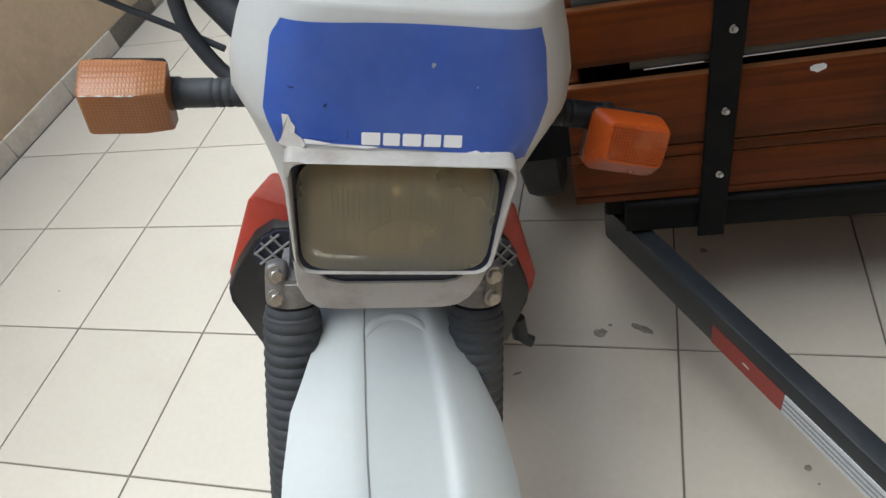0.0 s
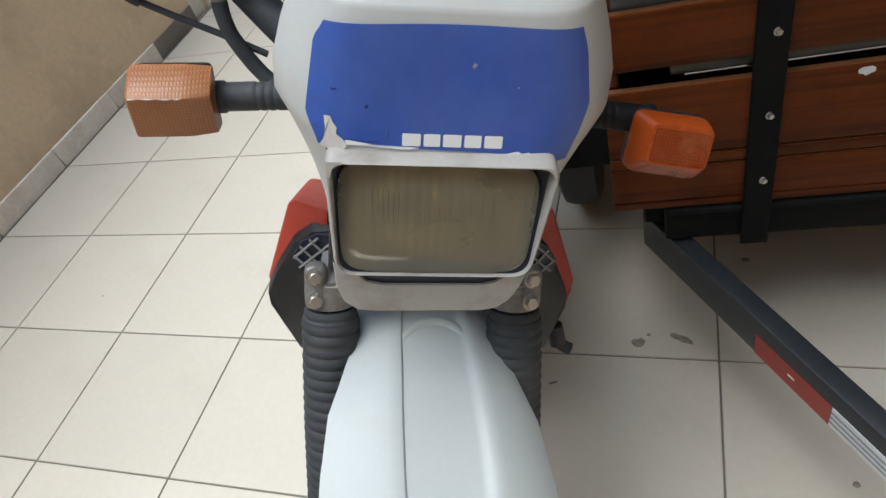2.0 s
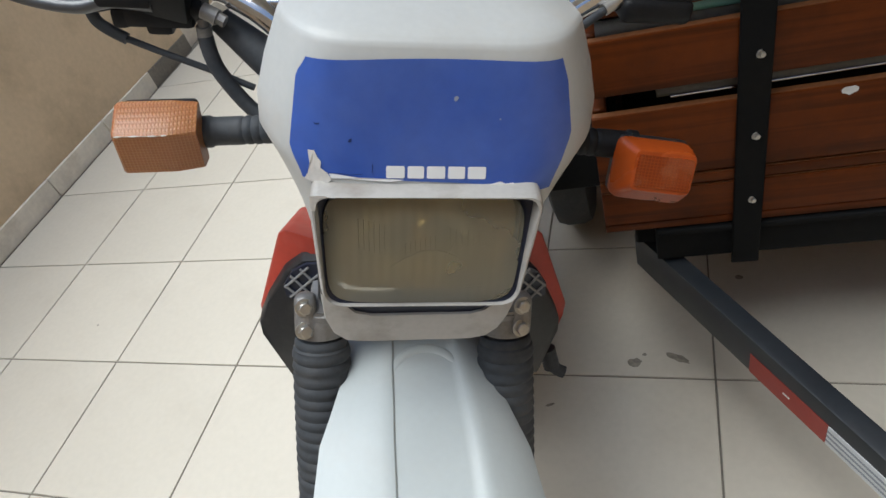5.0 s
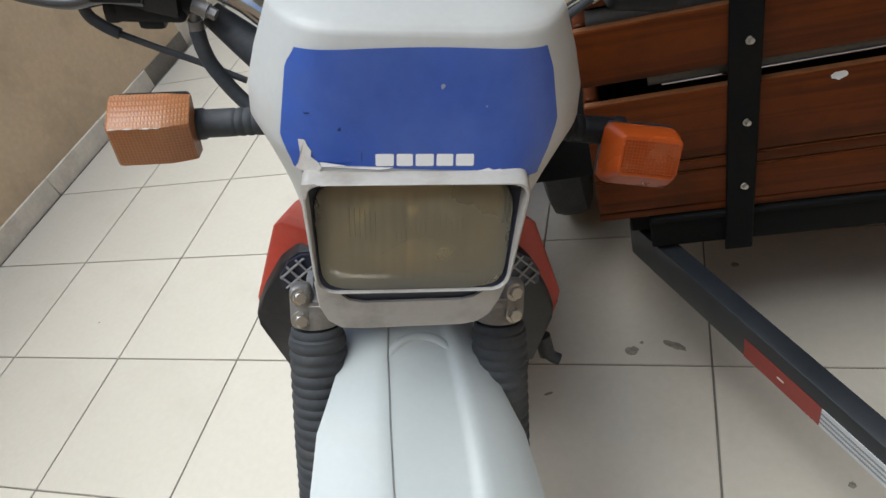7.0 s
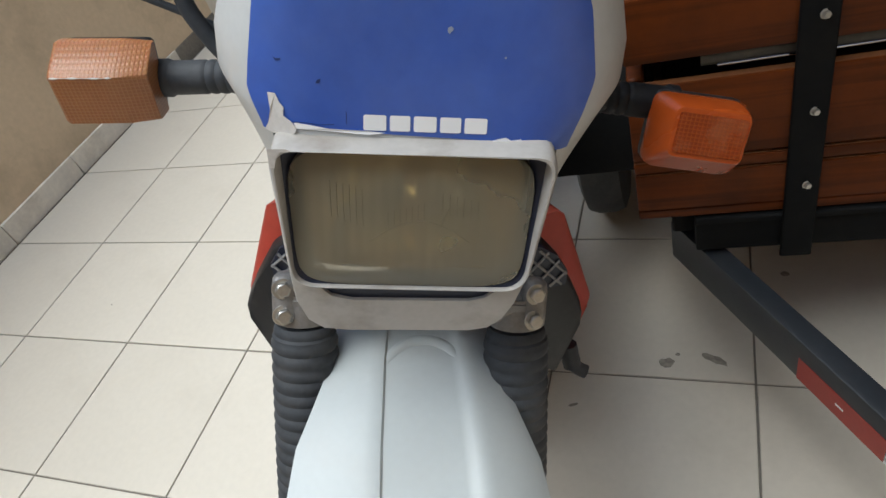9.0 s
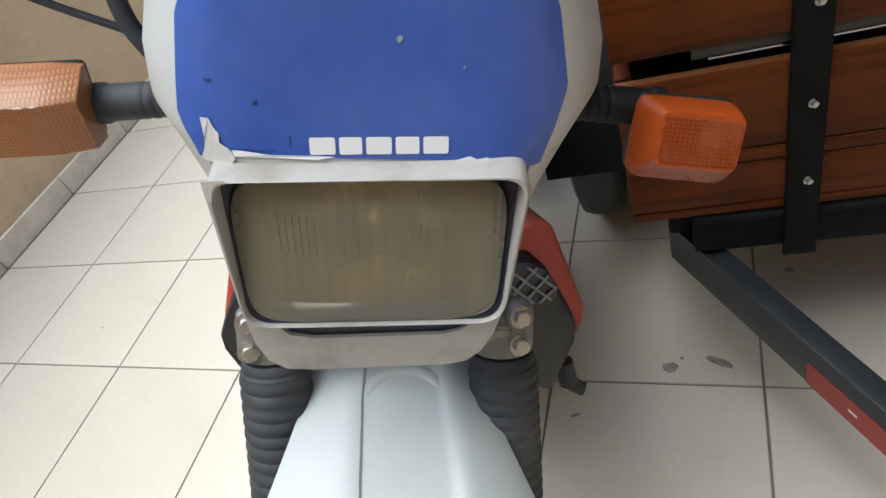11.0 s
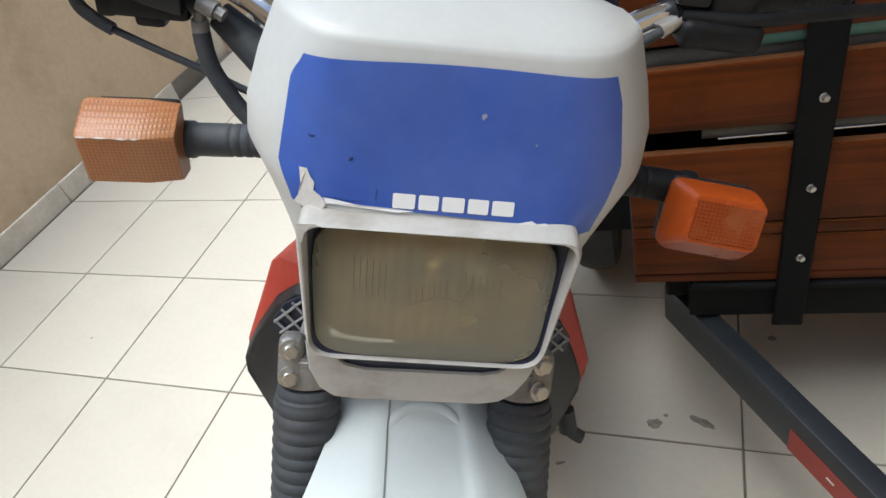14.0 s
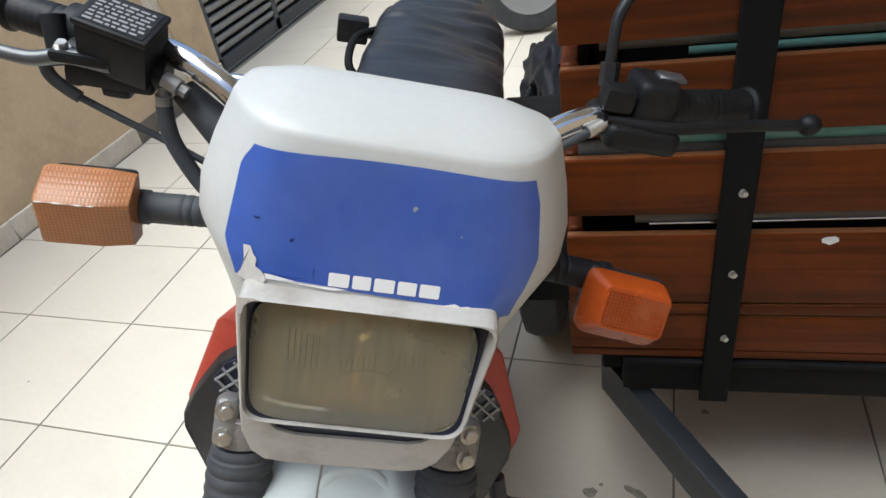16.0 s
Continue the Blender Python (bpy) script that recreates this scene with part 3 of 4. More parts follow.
patch("bare_patch", [(-0.0935, 1.0845), (-0.0885, 1.0850), (-0.0862, 1.0800), (-0.0835, 1.0770), (-0.0842, 1.0720), (-0.0785, 1.0685), (-0.0760, 1.0640), (-0.0790, 1.0590), (-0.0890, 1.0580), (-0.0975, 1.0590), (-0.0945, 1.0650), (-0.0925, 1.0740)], M_PRIMER, sticker, 0.0019, "pale scraped patch where the film has torn off")
patch("lifted_edge", [(-0.0780, 1.0690), (-0.0560, 1.0668), (-0.0300, 1.0662), (-0.0200, 1.0655), (-0.0300, 1.0640), (-0.0760, 1.0650)], M_PRINT, sticker, 0.0021, "white torn edge of the film")
patch("chip", [(0.0160, 1.1280), (0.0180, 1.1290), (0.0197, 1.1275), (0.0178, 1.1253), (0.0173, 1.1245), (0.0159, 1.1260)], M_CHIP, sticker, 0.0015, "grey round chip")
patch("chip", [(0.0512, 1.1130), (0.0525, 1.1131), (0.0525, 1.1119), (0.0513, 1.1118)], M_CHIP, sticker, 0.0015, "grey round chip")
patch("scratch", [(-0.0888, 1.1060), (-0.0868, 1.1052), (-0.0835, 1.1058), (-0.0842, 1.1046), (-0.0872, 1.1040)], M_BLUEDARK, sticker, 0.0014, "dark scratch")
patch("scratch", [(-0.0620, 1.0955), (-0.0598, 1.0960), (-0.0606, 1.0935), (-0.0630, 1.0932)], M_BLUEDARK, sticker, 0.0014, "dark scratch")

patch("crack", [(-0.0790, 1.0690), (-0.0700, 1.0698), (-0.0620, 1.0690), (-0.0520, 1.0698), (-0.0520, 1.0694), (-0.0620, 1.0685), (-0.0700, 1.0693), (-0.0790, 1.0685)], M_BLUEDARK, sticker, 0.0023, "fine dark crack in the film")
patch("crack", [(-0.0450, 1.0700), (-0.0448, 1.0770), (-0.0443, 1.0770), (-0.0445, 1.0700)], M_BLUEDARK, sticker, 0.0014, "fine dark crack in the film")
patch("torn_edge", [(0.0480, 1.0630), (0.0560, 1.0650), (0.0600, 1.0632), (0.0660, 1.0640), (0.0700, 1.0600), (0.0480, 1.0605)], M_PRINT, sticker, 0.0021, "white torn edge of the film")

# headlight: grimy frame, dark trim, glass, reflector, chin below
headlight = part("headlight_frame", loops([
    [(x, -0.108, z) for x, z in rounded(-0.087, 0.083, 0.946, -0.0945, 0.0925, 1.065, 0.020)],
    [(x, -0.138, z) for x, z in rounded(-0.087, 0.083, 0.946, -0.0940, 0.0920, 1.065, 0.020)],
    [(x, -0.1425, z) for x, z in rounded(-0.085, 0.081, 0.948, -0.0915, 0.0895, 1.0635, 0.018)],
    [(x, -0.1425, z) for x, z in rounded(-0.0845, 0.0805, 0.9486, -0.0898, 0.0878, 1.0612, 0.017)],
    [(x, -0.140, z) for x, z in rounded(-0.0838, 0.0798, 0.9493, -0.0888, 0.0868, 1.0606, 0.016)],
    [(x, -0.110, z) for x, z in rounded(-0.0836, 0.0796, 0.9495, -0.0886, 0.0866, 1.0604, 0.016)],
]), M_RIM, bike, "grimy white plastic headlight frame")
bm = bmesh.new()
bm.faces.new([bm.verts.new((x, -0.1431, z)) for x, z in ((-0.0918, 1.0625), (-0.0800, 1.0630), (-0.0770, 1.0612), (-0.0835, 1.0606), (-0.0868, 1.0560), (-0.0882, 1.0490), (-0.0910, 1.0490), (-0.0915, 1.0560))])
part("scuff", bm, M_PRIMER, headlight, "pale scuffed corner of the frame", smooth=False)


def glass_y(z):
    """The glass leans: its foot is nearly flush with the frame, its top lies deeper."""
    return -0.1385 + 0.016 * (z - 0.952) / 0.106


def glass_outline(n=56):
    """Bulging oblong with wide corners, narrower at its foot."""
    out = []
    for k in range(n):
        a = 2 * math.pi * (k + 0.5) / n
        c, d = math.cos(a), math.sin(a)
        e = 0.40 if d > 0 else 0.30
        u, v = math.copysign(abs(c) ** e, c), math.copysign(abs(d) ** e, d)
        out.append((-0.0022 + u * (0.0812 + 0.0022 * v), 1.0022 + 0.0518 * v))
    return out


part("trim_ring", loops([
    [(x, glass_y(z) - 0.0005, z) for x, z in rounded(-0.0834, 0.0794, 0.9496, -0.0884, 0.0864, 1.0604, 0.016)],
    [(x, glass_y(z) + 0.004, z) for x, z in rounded(-0.0770, 0.0735, 0.9540, -0.0790, 0.0765, 1.0540, 0.018)],
    [(x, glass_y(z) + 0.016, z) for x, z in rounded(-0.0760, 0.0725, 0.9550, -0.0780, 0.0755, 1.0530, 0.018)],
]), M_NAVY, headlight, "dark navy inner trim")


def glass_front(x, z):
    """Surface of the bulged glass."""
    q = max(abs(x + 0.0022) / 0.082, abs(z - 1.0032) / 0.0505)
    return glass_y(z) - 0.0012 - 0.0085 * (1 - min(1.0, q) ** 3)


rings = [[(x, glass_y(z) + 0.005, z) for x, z in glass_outline()]]
for k in range(11):
    f = max(1 - k / 10, 0.03)
    ring = [(-0.0022 + (x + 0.0022) * f, 1.0032 + (z - 1.0032) * f) for x, z in glass_outline()]
    rings.append([(x, glass_y(z) - 0.0012 - 0.0085 * (1 - f ** 3), z) for x, z in ring])
lens = part("headlight_glass", loops(rings, True, False, True), M_LENS, headlight, "dusty yellowed ribbed headlight glass")
bowl = []
for k in range(10):
    f = max(math.cos(k / 9 * math.pi / 2), 0.04)
    o = rounded(-0.0735, 0.0705, 0.9580, -0.0745, 0.0725, 1.0500, 0.020, 7)
    bowl.append([(-0.0015 + (x + 0.0015) * f, -0.121 + 0.075 * math.sin(k / 9 * math.pi / 2), 1.0035 + (z - 1.0035) * f) for x, z in o])
part("reflector", loops(bowl, True, False, True), M_REFLECTOR, headlight, "tarnished yellow reflector bowl")
ribs = [(-0.056 + 0.0042 * k, 1.034 - 0.0008 * k, 1.008 - 0.001 * k) for k in range(6)]
ribs += [(-0.018 + 0.0040 * k, 1.014 + 0.0012 * k, 1.004 + 0.0008 * k) for k in range(7)]
ribs += [(0.018 + 0.0048 * k, 1.028 - 0.0010 * k, 1.013 - 0.0006 * k) for k in range(6)]
for xr, za, zb in ribs:
    part("lens_rib", tube([(xr, glass_front(xr, za) + 0.0001, za), (xr, glass_front(xr, (za + zb) / 2) - 0.0002, (za + zb) / 2), (xr + 0.0004, glass_front(xr, zb) + 0.0001, zb)], 0.00030, 6, 2), M_LENS, lens)
for line in ([(-0.050 + 0.01 * k, 0.972 - 0.0012 * math.sin(math.pi * k / 10)) for k in range(11)],
             [(-0.030 + 0.0068 * k, 0.992 + 0.016 * math.sin(math.pi * k / 10)) for k in range(11)]):
    part("lens_band", tube([(x, glass_front(x, z), z) for x, z in line], 0.0003, 6, 2), M_LENS, lens)
patch_line = [(0.016, 1.002), (0.019, 1.010), (0.022, 1.017)]
part("lens_crack", tube([(x, glass_front(x, z) - 0.0002, z) for x, z in patch_line], 0.0003, 6, 3), M_LENS, lens, "fine crack in the glass")
part("bulb", lathe([(0.002, -0.02), (0.008, -0.018), (0.009, 0.0), (0.006, 0.01), (0.002, 0.012)], pose(0, -0.075, 1.0035, 90, 0, 0), 16), M_REFLECTOR, headlight)

chin_o = [(-0.0895, 0.952), (-0.0870, 0.921), (-0.0800, 0.901), (-0.0690, 0.8915), (-0.05, 0.8895), (0.046, 0.8915), (0.0610, 0.8955), (0.0710, 0.906), (0.0785, 0.924), (0.0845, 0.952)]
chin_i = [(-0.0820, 0.952), (-0.0795, 0.9485), (-0.0700, 0.9435), (-0.0600, 0.9315), (-0.045, 0.9275), (0.043, 0.9290), (0.0540, 0.9325), (0.0640, 0.9420), (0.0735, 0.9485), (0.0770, 0.952)]
part("chin", loops([
    [(x, -0.108, z) for x, z in chin_o], [(x, -0.130, z) for x, z in chin_o], [(x * 0.985, -0.1335, z + 0.0025) for x, z in chin_o],
    [(x, -0.1345, z) for x, z in chin_i], [(x, -0.128, z) for x, z in chin_i], [(x, -0.108, z) for x, z in chin_i]], False), M_RIM, headlight, "grimy white lip under the headlight")
for o in [headlight] + list(headlight.children):  # the upper part of the frame leans back
    for v in o.data.vertices:
        v.co.y += 0.007 * min(1.0, max(0.0, (v.co.z - 0.950) / 0.115))
        if o is headlight and v.co.z > 1.0607:
            v.co.z -= (v.co.z - 1.0607) * (0.75 - 3.0 * v.co.x)
for o in lens.children:
    for v in o.data.vertices:
        v.co.y += 0.007 * (v.co.z - 0.950) / 0.115
part("slot_backing", box(-0.074, 0.069, -0.1315, -0.124, 0.9250, 0.9485), M_NAVY, headlight)
part("headlight_shell", loops([
    [(x, -0.108, z) for x, z in rounded(-0.086, 0.084, 0.955, -0.0945, 0.0925, 1.062, 0.020)],
    [(x * 0.9, -0.05, 1.0 + (z - 1.0) * 0.8) for x, z in rounded(-0.086, 0.084, 0.955, -0.0945, 0.0925, 1.062, 0.020)],
    [(x * 0.6, -0.01, 1.0 + (z - 1.0) * 0.6) for x, z in rounded(-0.086, 0.084, 0.955, -0.0945, 0.0925, 1.062, 0.020)]], True, False, True), M_BLACK, headlight)


# fork: rake runs forwards as it goes down
def on_fork(x, z, dy=0.0):
    return Vector((x + max(0.0, 0.83 - z) * (0.02 if x < -0.09 else 0.07), -0.038 - (0.83 - z) * 0.5 + dy, z))


FORK_X = 0.1015
for s in (-1, 1):
    leg = part("fork_leg", join(tube([on_fork(s * FORK_X, 0.80), on_fork(s * FORK_X, 0.55)], 0.0185, 20, 1), tube([on_fork(s * FORK_X, 0.56), on_fork(s * FORK_X, 0.30)], 0.026, 20, 1)), M_ALU, bike, "aluminium fork leg")
    part("upper_tube", tube([on_fork(s * 0.078, 1.08), on_fork(s * 0.085, 0.845)], 0.0185, 20, 1), M_BLACK, leg, "dark upper fork tube")
    pts = [on_fork(s * FORK_X, 0.805 - 0.30 * k / 144) for k in range(145)]
    boot = tube(pts, lambda t: (0.0308 - 0.003 * abs(t - 0.45)) + 0.0024 * abs(math.sin(26 * math.pi * t)) ** 0.8 - (0.003 if t > 0.97 or t < 0.03 else 0), 28, 1)
    part("fork_boot", boot, M_RUBBER, leg, "dusty ribbed rubber fork boot")
    # lower clamp half with its two pinch bolts
    c = on_fork(s * FORK_X, 0.84)
    plate = pose(s * 0.1150, c.y - 0.017, 0.838, -27, 0, 0)
    clamp = part("fork_clamp", join(
        tube([on_fork(s * FORK_X, 0.808), on_fork(s * FORK_X, 0.836)], 0.0265, 24, 1),
        box(-0.0118, 0.0118, -0.014, 0.012, -0.0245, 0.0245, 0.0105, 3, plate),
        box(min(s * 0.112, s * 0.050), max(s * 0.112, s * 0.050), c.y - 0.030, c.y + 0.03, 0.818, 0.846, 0.007, 2)), M_CLAMP, bike, "cast aluminium lower fork clamp")
    for z in (-0.0130, 0.0125):
        p = plate @ Vector((0, -0.0142, z))
        bolt(p.x, p.y, p.z, 0.0072, 63, parent=clamp)
part("fork_bridge", box(-0.062, 0.062, -0.05, 0.02, 0.815, 0.845, 0.008, 2), M_ALU, bike)
part("steering_stem", tube([(0, 0.0, 0.83), (0, 0.11, 1.06)], 0.024, 16, 1), M_BLACK, bike)
part("top_clamp", box(-0.125, 0.125, 0.055, 0.125, 1.045, 1.07, 0.01, 2), M_ALU, bike)

# front fender: raised middle between two creases, sides falling away
FEND = [  # (y, ridge height, half width, middle half width, side drop)
    (0.09, 0.735, 0.055, 0.026, 0.016), (0.03, 0.762, 0.060, 0.030, 0.018), (-0.03, 0.778, 0.064, 0.036, 0.020), (-0.08, 0.780, 0.070, 0.040, 0.026), (-0.13, 0.776, 0.086, 0.043, 0.036),
    (-0.16, 0.771, 0.097, 0.045, 0.044), (-0.22, 0.757, 0.105, 0.047, 0.050), (-0.30, 0.728, 0.110, 0.047, 0.050), (-0.38, 0.690, 0.094, 0.044, 0.044),
    (-0.45, 0.652, 0.074, 0.038, 0.032), (-0.485, 0.632, 0.045, 0.025, 0.018)]
rings = []
for lo, hi in zip(FEND, FEND[1:]):
    for k in range(4):
        y, h, w, m_, d = (a + (b - a) * k / 4 for a, b in zip(lo, hi))
        w, m_, d, cx = w + 0.004, m_ - 0.003, d * 0.62, 0.011 + 0.055 * max(0.0, -y)
        half = [(0.0, h - 0.0034), (m_ * 0.70, h - 0.0036), (m_ * 0.84, h - 0.0028), (m_ * 0.94, h - 0.0007), (m_ * 1.04, h + 0.0004), (m_ * 1.15, h + 0.0003), (m_ * 1.28, h - 0.0010), (m_ + (w - m_) * 0.45, h - d * 0.26), (m_ + (w - m_) * 0.8, h - d * 0.62), (w, h - d), (w - 0.003, h - d - 0.004)]
        left_half = [(0.0, h - 0.0034), (m_ * 0.80, h - 0.0036), (m_ * 0.95, h - 0.0033), (m_ * 1.0, h - 0.0002), (m_ * 1.06, h + 0.0004)] + [(x, h - (h - z) * 0.5) for x, z in half[6:]]
        rings.append([(cx - x - 0.013 * (x / w) ** 2, y, z) for x, z in left_half[:0:-1]] + [(cx + x, y, z) for x, z in half])
bm = loops(rings, False)
bm.normal_update()
bmesh.ops.solidify(bm, geom=bm.faces[:], thickness=0.0018)
fender = part("front_fender", bm, M_FENDER, bike, "glossy white plastic front fender")
arch = [(0.0150 + 0.041 * math.sin(a), -0.100 + 0.052 * math.cos(a)) for a in (math.pi * (k / 20 - 0.5) for k in range(21))]
part("moulded_arch", tube([(x, y, 0.7716) for x, y in arch], lambda t: 0.0042 + 0.0046 * math.sin(math.pi * t) ** 0.5, 16, 1), M_FENDER, fender, "raised arch moulded into the fender")

# front wheel
AX = on_fork(0, 0.345, -0.04)
wm = Matrix.Translation(AX) @ pose(0, 0, 0, 0, 90, 0)
wheel = part("front_wheel", lathe([(0.278, -0.022), (0.295, -0.034), (0.322, -0.038), (0.338, -0.026), (0.343, 0.0), (0.338, 0.026), (0.322, 0.038), (0.295, 0.034), (0.278, 0.022)], wm, 56), M_RUBBER, bike, "black knobbly rubber tyre")
part("rim", lathe([(0.268, -0.02), (0.28, -0.024), (0.284, -0.018), (0.274, 0.0), (0.284, 0.018), (0.28, 0.024), (0.268, 0.02)], wm, 48), M_ALU, wheel, "aluminium rim")
part("hub", lathe([(0.02, -0.07), (0.045, -0.06), (0.045, -0.045), (0.03, -0.03), (0.03, 0.03), (0.045, 0.045), (0.045, 0.06), (0.02, 0.07)], wm, 24), M_ALU, wheel)
for k in range(36):
    a = 2 * math.pi * k / 36
    b = a + (0.5 if k % 2 else -0.5)
    s = 0.04 if k % 4 < 2 else -0.04
    part("spoke", tube([wm @ Vector((0.042 * math.cos(b), 0.042 * math.sin(b), s)), wm @ Vector((0.27 * math.cos(a), 0.27 * math.sin(a), 0))], 0.0017, 6, 1), M_ZINC, wheel)
knob = box(-0.012, 0.012, -0.011, 0.011, 0.0, 0.012, 0.002, 1)
kn = part("tread_block", knob, M_RUBBER, wheel)
kn.matrix_local = wm @ pose(0, 0, 0, 0, 0, 0) @ pose(0.338, 0, 0, 0, 90, 0)
for k in range(1, 96):
    o = kn.copy()
    scene.collection.objects.link(o)
    o.matrix_local = wm @ pose(0, 0, 0, 0, 0, 360 * k / 96) @ pose(0.336, 0, (-0.02, 0.0, 0.02, 0.0)[k % 4], 0, 90, 0)


# turn signals
def build_signal(m, mat, side_mat, label):
    """Boxy lens with a smaller front face, in a dark shell on a ribbed rubber stem."""
    body = part("turn_signal", box(-0.0365, 0.0365, 0.001, 0.024, -0.031, 0.0335, 0.009, 3), M_BLACK, bike, label)
    body.matrix_local = m
    base = rounded(-0.0375, 0.0375, -0.0325, -0.0375, 0.0375, 0.0325, 0.012, 5)
    front = rounded(-0.0270, 0.0325, -0.0170, -0.0270, 0.0325, 0.0260, 0.007, 5)
    part("lens", loops([[(x, 0.004, z) for x, z in base], [(x, -0.006, z) for x, z in base], [(x, -0.032, z) for x, z in front], [(x * 0.97, -0.0335, z * 0.97) for x, z in front]], True, True, True), side_mat, body, "translucent amber lens")
    face = rounded(-0.0235, 0.0295, -0.0130, -0.0235, 0.0295, 0.0215, 0.002, 3)
    part("lens_face", loops([[(x, -0.0330, z) for x, z in face], [(x * 0.99, -0.0350, z * 0.99) for x, z in face]], True, False, True), mat, body, "finely ribbed amber lens face")
    return body


def build_ridged_signal(m, label):
    """Wedge lens with a level ridge between its upper and lower face."""
    body = part("turn_signal", box(-0.036, 0.034, 0.0, 0.014, -0.031, 0.033, 0.006, 3), M_BLACK, bike, label)
    body.matrix_local = m
    rings = []
    for x, k in ((-0.0405, 0.90), (-0.0385, 0.97), (-0.036, 1.0), (0.010, 1.0), (0.0125, 0.99), (0.034, 0.86), (0.036, 0.82)):
        prof = [(0.003, 0.0345), (-0.004, 0.0350), (-0.0325, 0.0170), (-0.0345, 0.0142), (-0.0340, 0.0110), (-0.0240, -0.0310), (-0.0200, -0.0330), (0.003, -0.0335)]
        rings.append([(x, y * (k if y < 0 else 1), z * (0.55 + 0.45 * k)) for y, z in prof])
    bm = loops(rings, True, True, True)
    part("lens", bm, M_AMBER, body, "faded ribbed amber lens with worn edges")
    part("worn_edge", tube([(-0.038, -0.0337, 0.0138), (-0.020, -0.0350, 0.0144), (0.000, -0.0349, 0.0140), (0.0105, -0.0347, 0.0142)], lambda t: max(0.0002, 0.0004 + 0.0006 * math.sin(23 * t)), 6, 8), M_PRIMER, body, "pale chipped ridge")
    return body


left = build_ridged_signal(pose(-0.2270, -0.012, 1.0360, -8, -2, 2) @ Matrix.Diagonal((0.90, 0.93, 0.86, 1)), "faded amber turn signal with cracked lens edge")
right = build_signal(pose(0.2080, -0.052, 1.031, -22, 3, -6) @ Matrix.Diagonal((0.93, 0.85, 0.85, 1)), M_ORANGE, M_ORANGE_SIDE, "bright orange turn signal, bent back on its stem")
for s, y0, z0, y1, z1, par in ((-1, -0.010, 1.043, -0.004, 1.033, left), (1, -0.025, 1.047, -0.030, 1.042, right)):
    pts = [Vector((s * (0.105 + 0.092 * k / 48), y0 + (y1 - y0) * k / 48, z0 + (z1 - z0) * k / 48)) for k in range(49)]
    # the right stem takes a darker black: its shade is put into the colour
    part("signal_stem", tube(pts, lambda t: 0.0130 + 0.0010 * (0 if abs(math.sin(12 * math.pi * t)) > 0.3 or not 0.36 < t < 0.64 else -1) + (0.0015 if t > 0.9 else 0), 20, 1), M_RUBBER if s < 0 else M_CONTROL, bike, "ribbed black rubber signal stem")

# tank shrouds behind the fork
for s in (-1, 1):
    k = 0.0 if s < 0 else 1.0
    g = lambda x, y, z: (s * x * (1.02 if s < 0 else 1.0) + k * (0.012 + 0.16 * max(0.0, 0.86 - z)), y, z - 0.022)
    outer = [g(0.108, 0.075, 0.856), g(0.148, 0.092, 0.856), g(0.158, 0.100, 0.845), g(0.196, 0.115, 0.70), g(0.190, 0.10, 0.69), g(0.160, 0.06, 0.66), g(0.112, 0.05, 0.68)]
    back = [(x * 0.96, y + 0.16, z - 0.09) for x, y, z in outer]
    bm = loops([outer, back], True, True, False)
    bmesh.ops.bevel(bm, geom=[e for e in bm.edges if not e.is_boundary], offset=0.006, segments=2, profile=0.6, affect="EDGES")
    sh = part("tank_shroud", bm, M_RED, bike, "faded red plastic tank shroud")
    g = lambda x, y, z: (s * x * (1.02 if s < 0 else 1.0) + k * (0.012 + 0.16 * max(0.0, 0.86 - z)), y, z)
    dark = [g(0.100, 0.060, 0.815), g(0.128, 0.064, 0.808), g(0.152, 0.072, 0.778), g(0.176, 0.076, 0.725), g(0.191, 0.074, 0.688), g(0.188, 0.066, 0.672), g(0.150, 0.044, 0.604), g(0.100, 0.035, 0.64)]
    if s > 0:
        dark = [(x - 0.014 * max(0.0, (x - 0.11) / 0.1), y, z) for x, y, z in dark]
    inner = [(x, y + 0.03, z) for x, y, z in dark]
    bm = loops([dark, inner], True, True, True)
    bmesh.ops.bevel(bm, geom=bm.edges[:], offset=0.005, segments=2, profile=0.6, affect="EDGES")
    duct = part("air_duct", bm, M_BLACK, sh, "black plastic air duct")
    deep = lambda x, z, off=0.0: g(x, 0.0575 + 0.2 * (x - 0.108) + 0.134 * (z - 0.806) - off, z)
    hole = [deep(x, z) for x, z in ((0.100, 0.811), (0.122, 0.807), (0.140, 0.793), (0.152, 0.769), (0.149, 0.752), (0.128, 0.750), (0.100, 0.757))]
    part("grille_recess", loops([hole, [(x, y + 0.004, z) for x, y, z in hole]], True, True, True), M_NAVY, duct, smooth=False)
    for a, b in (((0.104, 0.772), (0.130, 0.800)), ((0.112, 0.756), (0.142, 0.788)), ((0.130, 0.754), (0.150, 0.772)), ((0.104, 0.800), (0.144, 0.755)), ((0.120, 0.804), (0.150, 0.769)), ((0.102, 0.782), (0.124, 0.755))):
        part("grille_bar", tube([deep(*a, 0.002), deep(*b, 0.002)], 0.0016, 6, 1), M_SLAT, duct)
part("fuel_tap", join(tube([(0.210, 0.062, 0.606), (0.224, 0.058, 0.596), (0.234, 0.055, 0.593)], 0.009, 12, 4), tube([(0.205, 0.07, 0.63), (0.215, 0.06, 0.60)], 0.012, 12, 1)), M_RUBBER, bike, "black rubber covered tap")

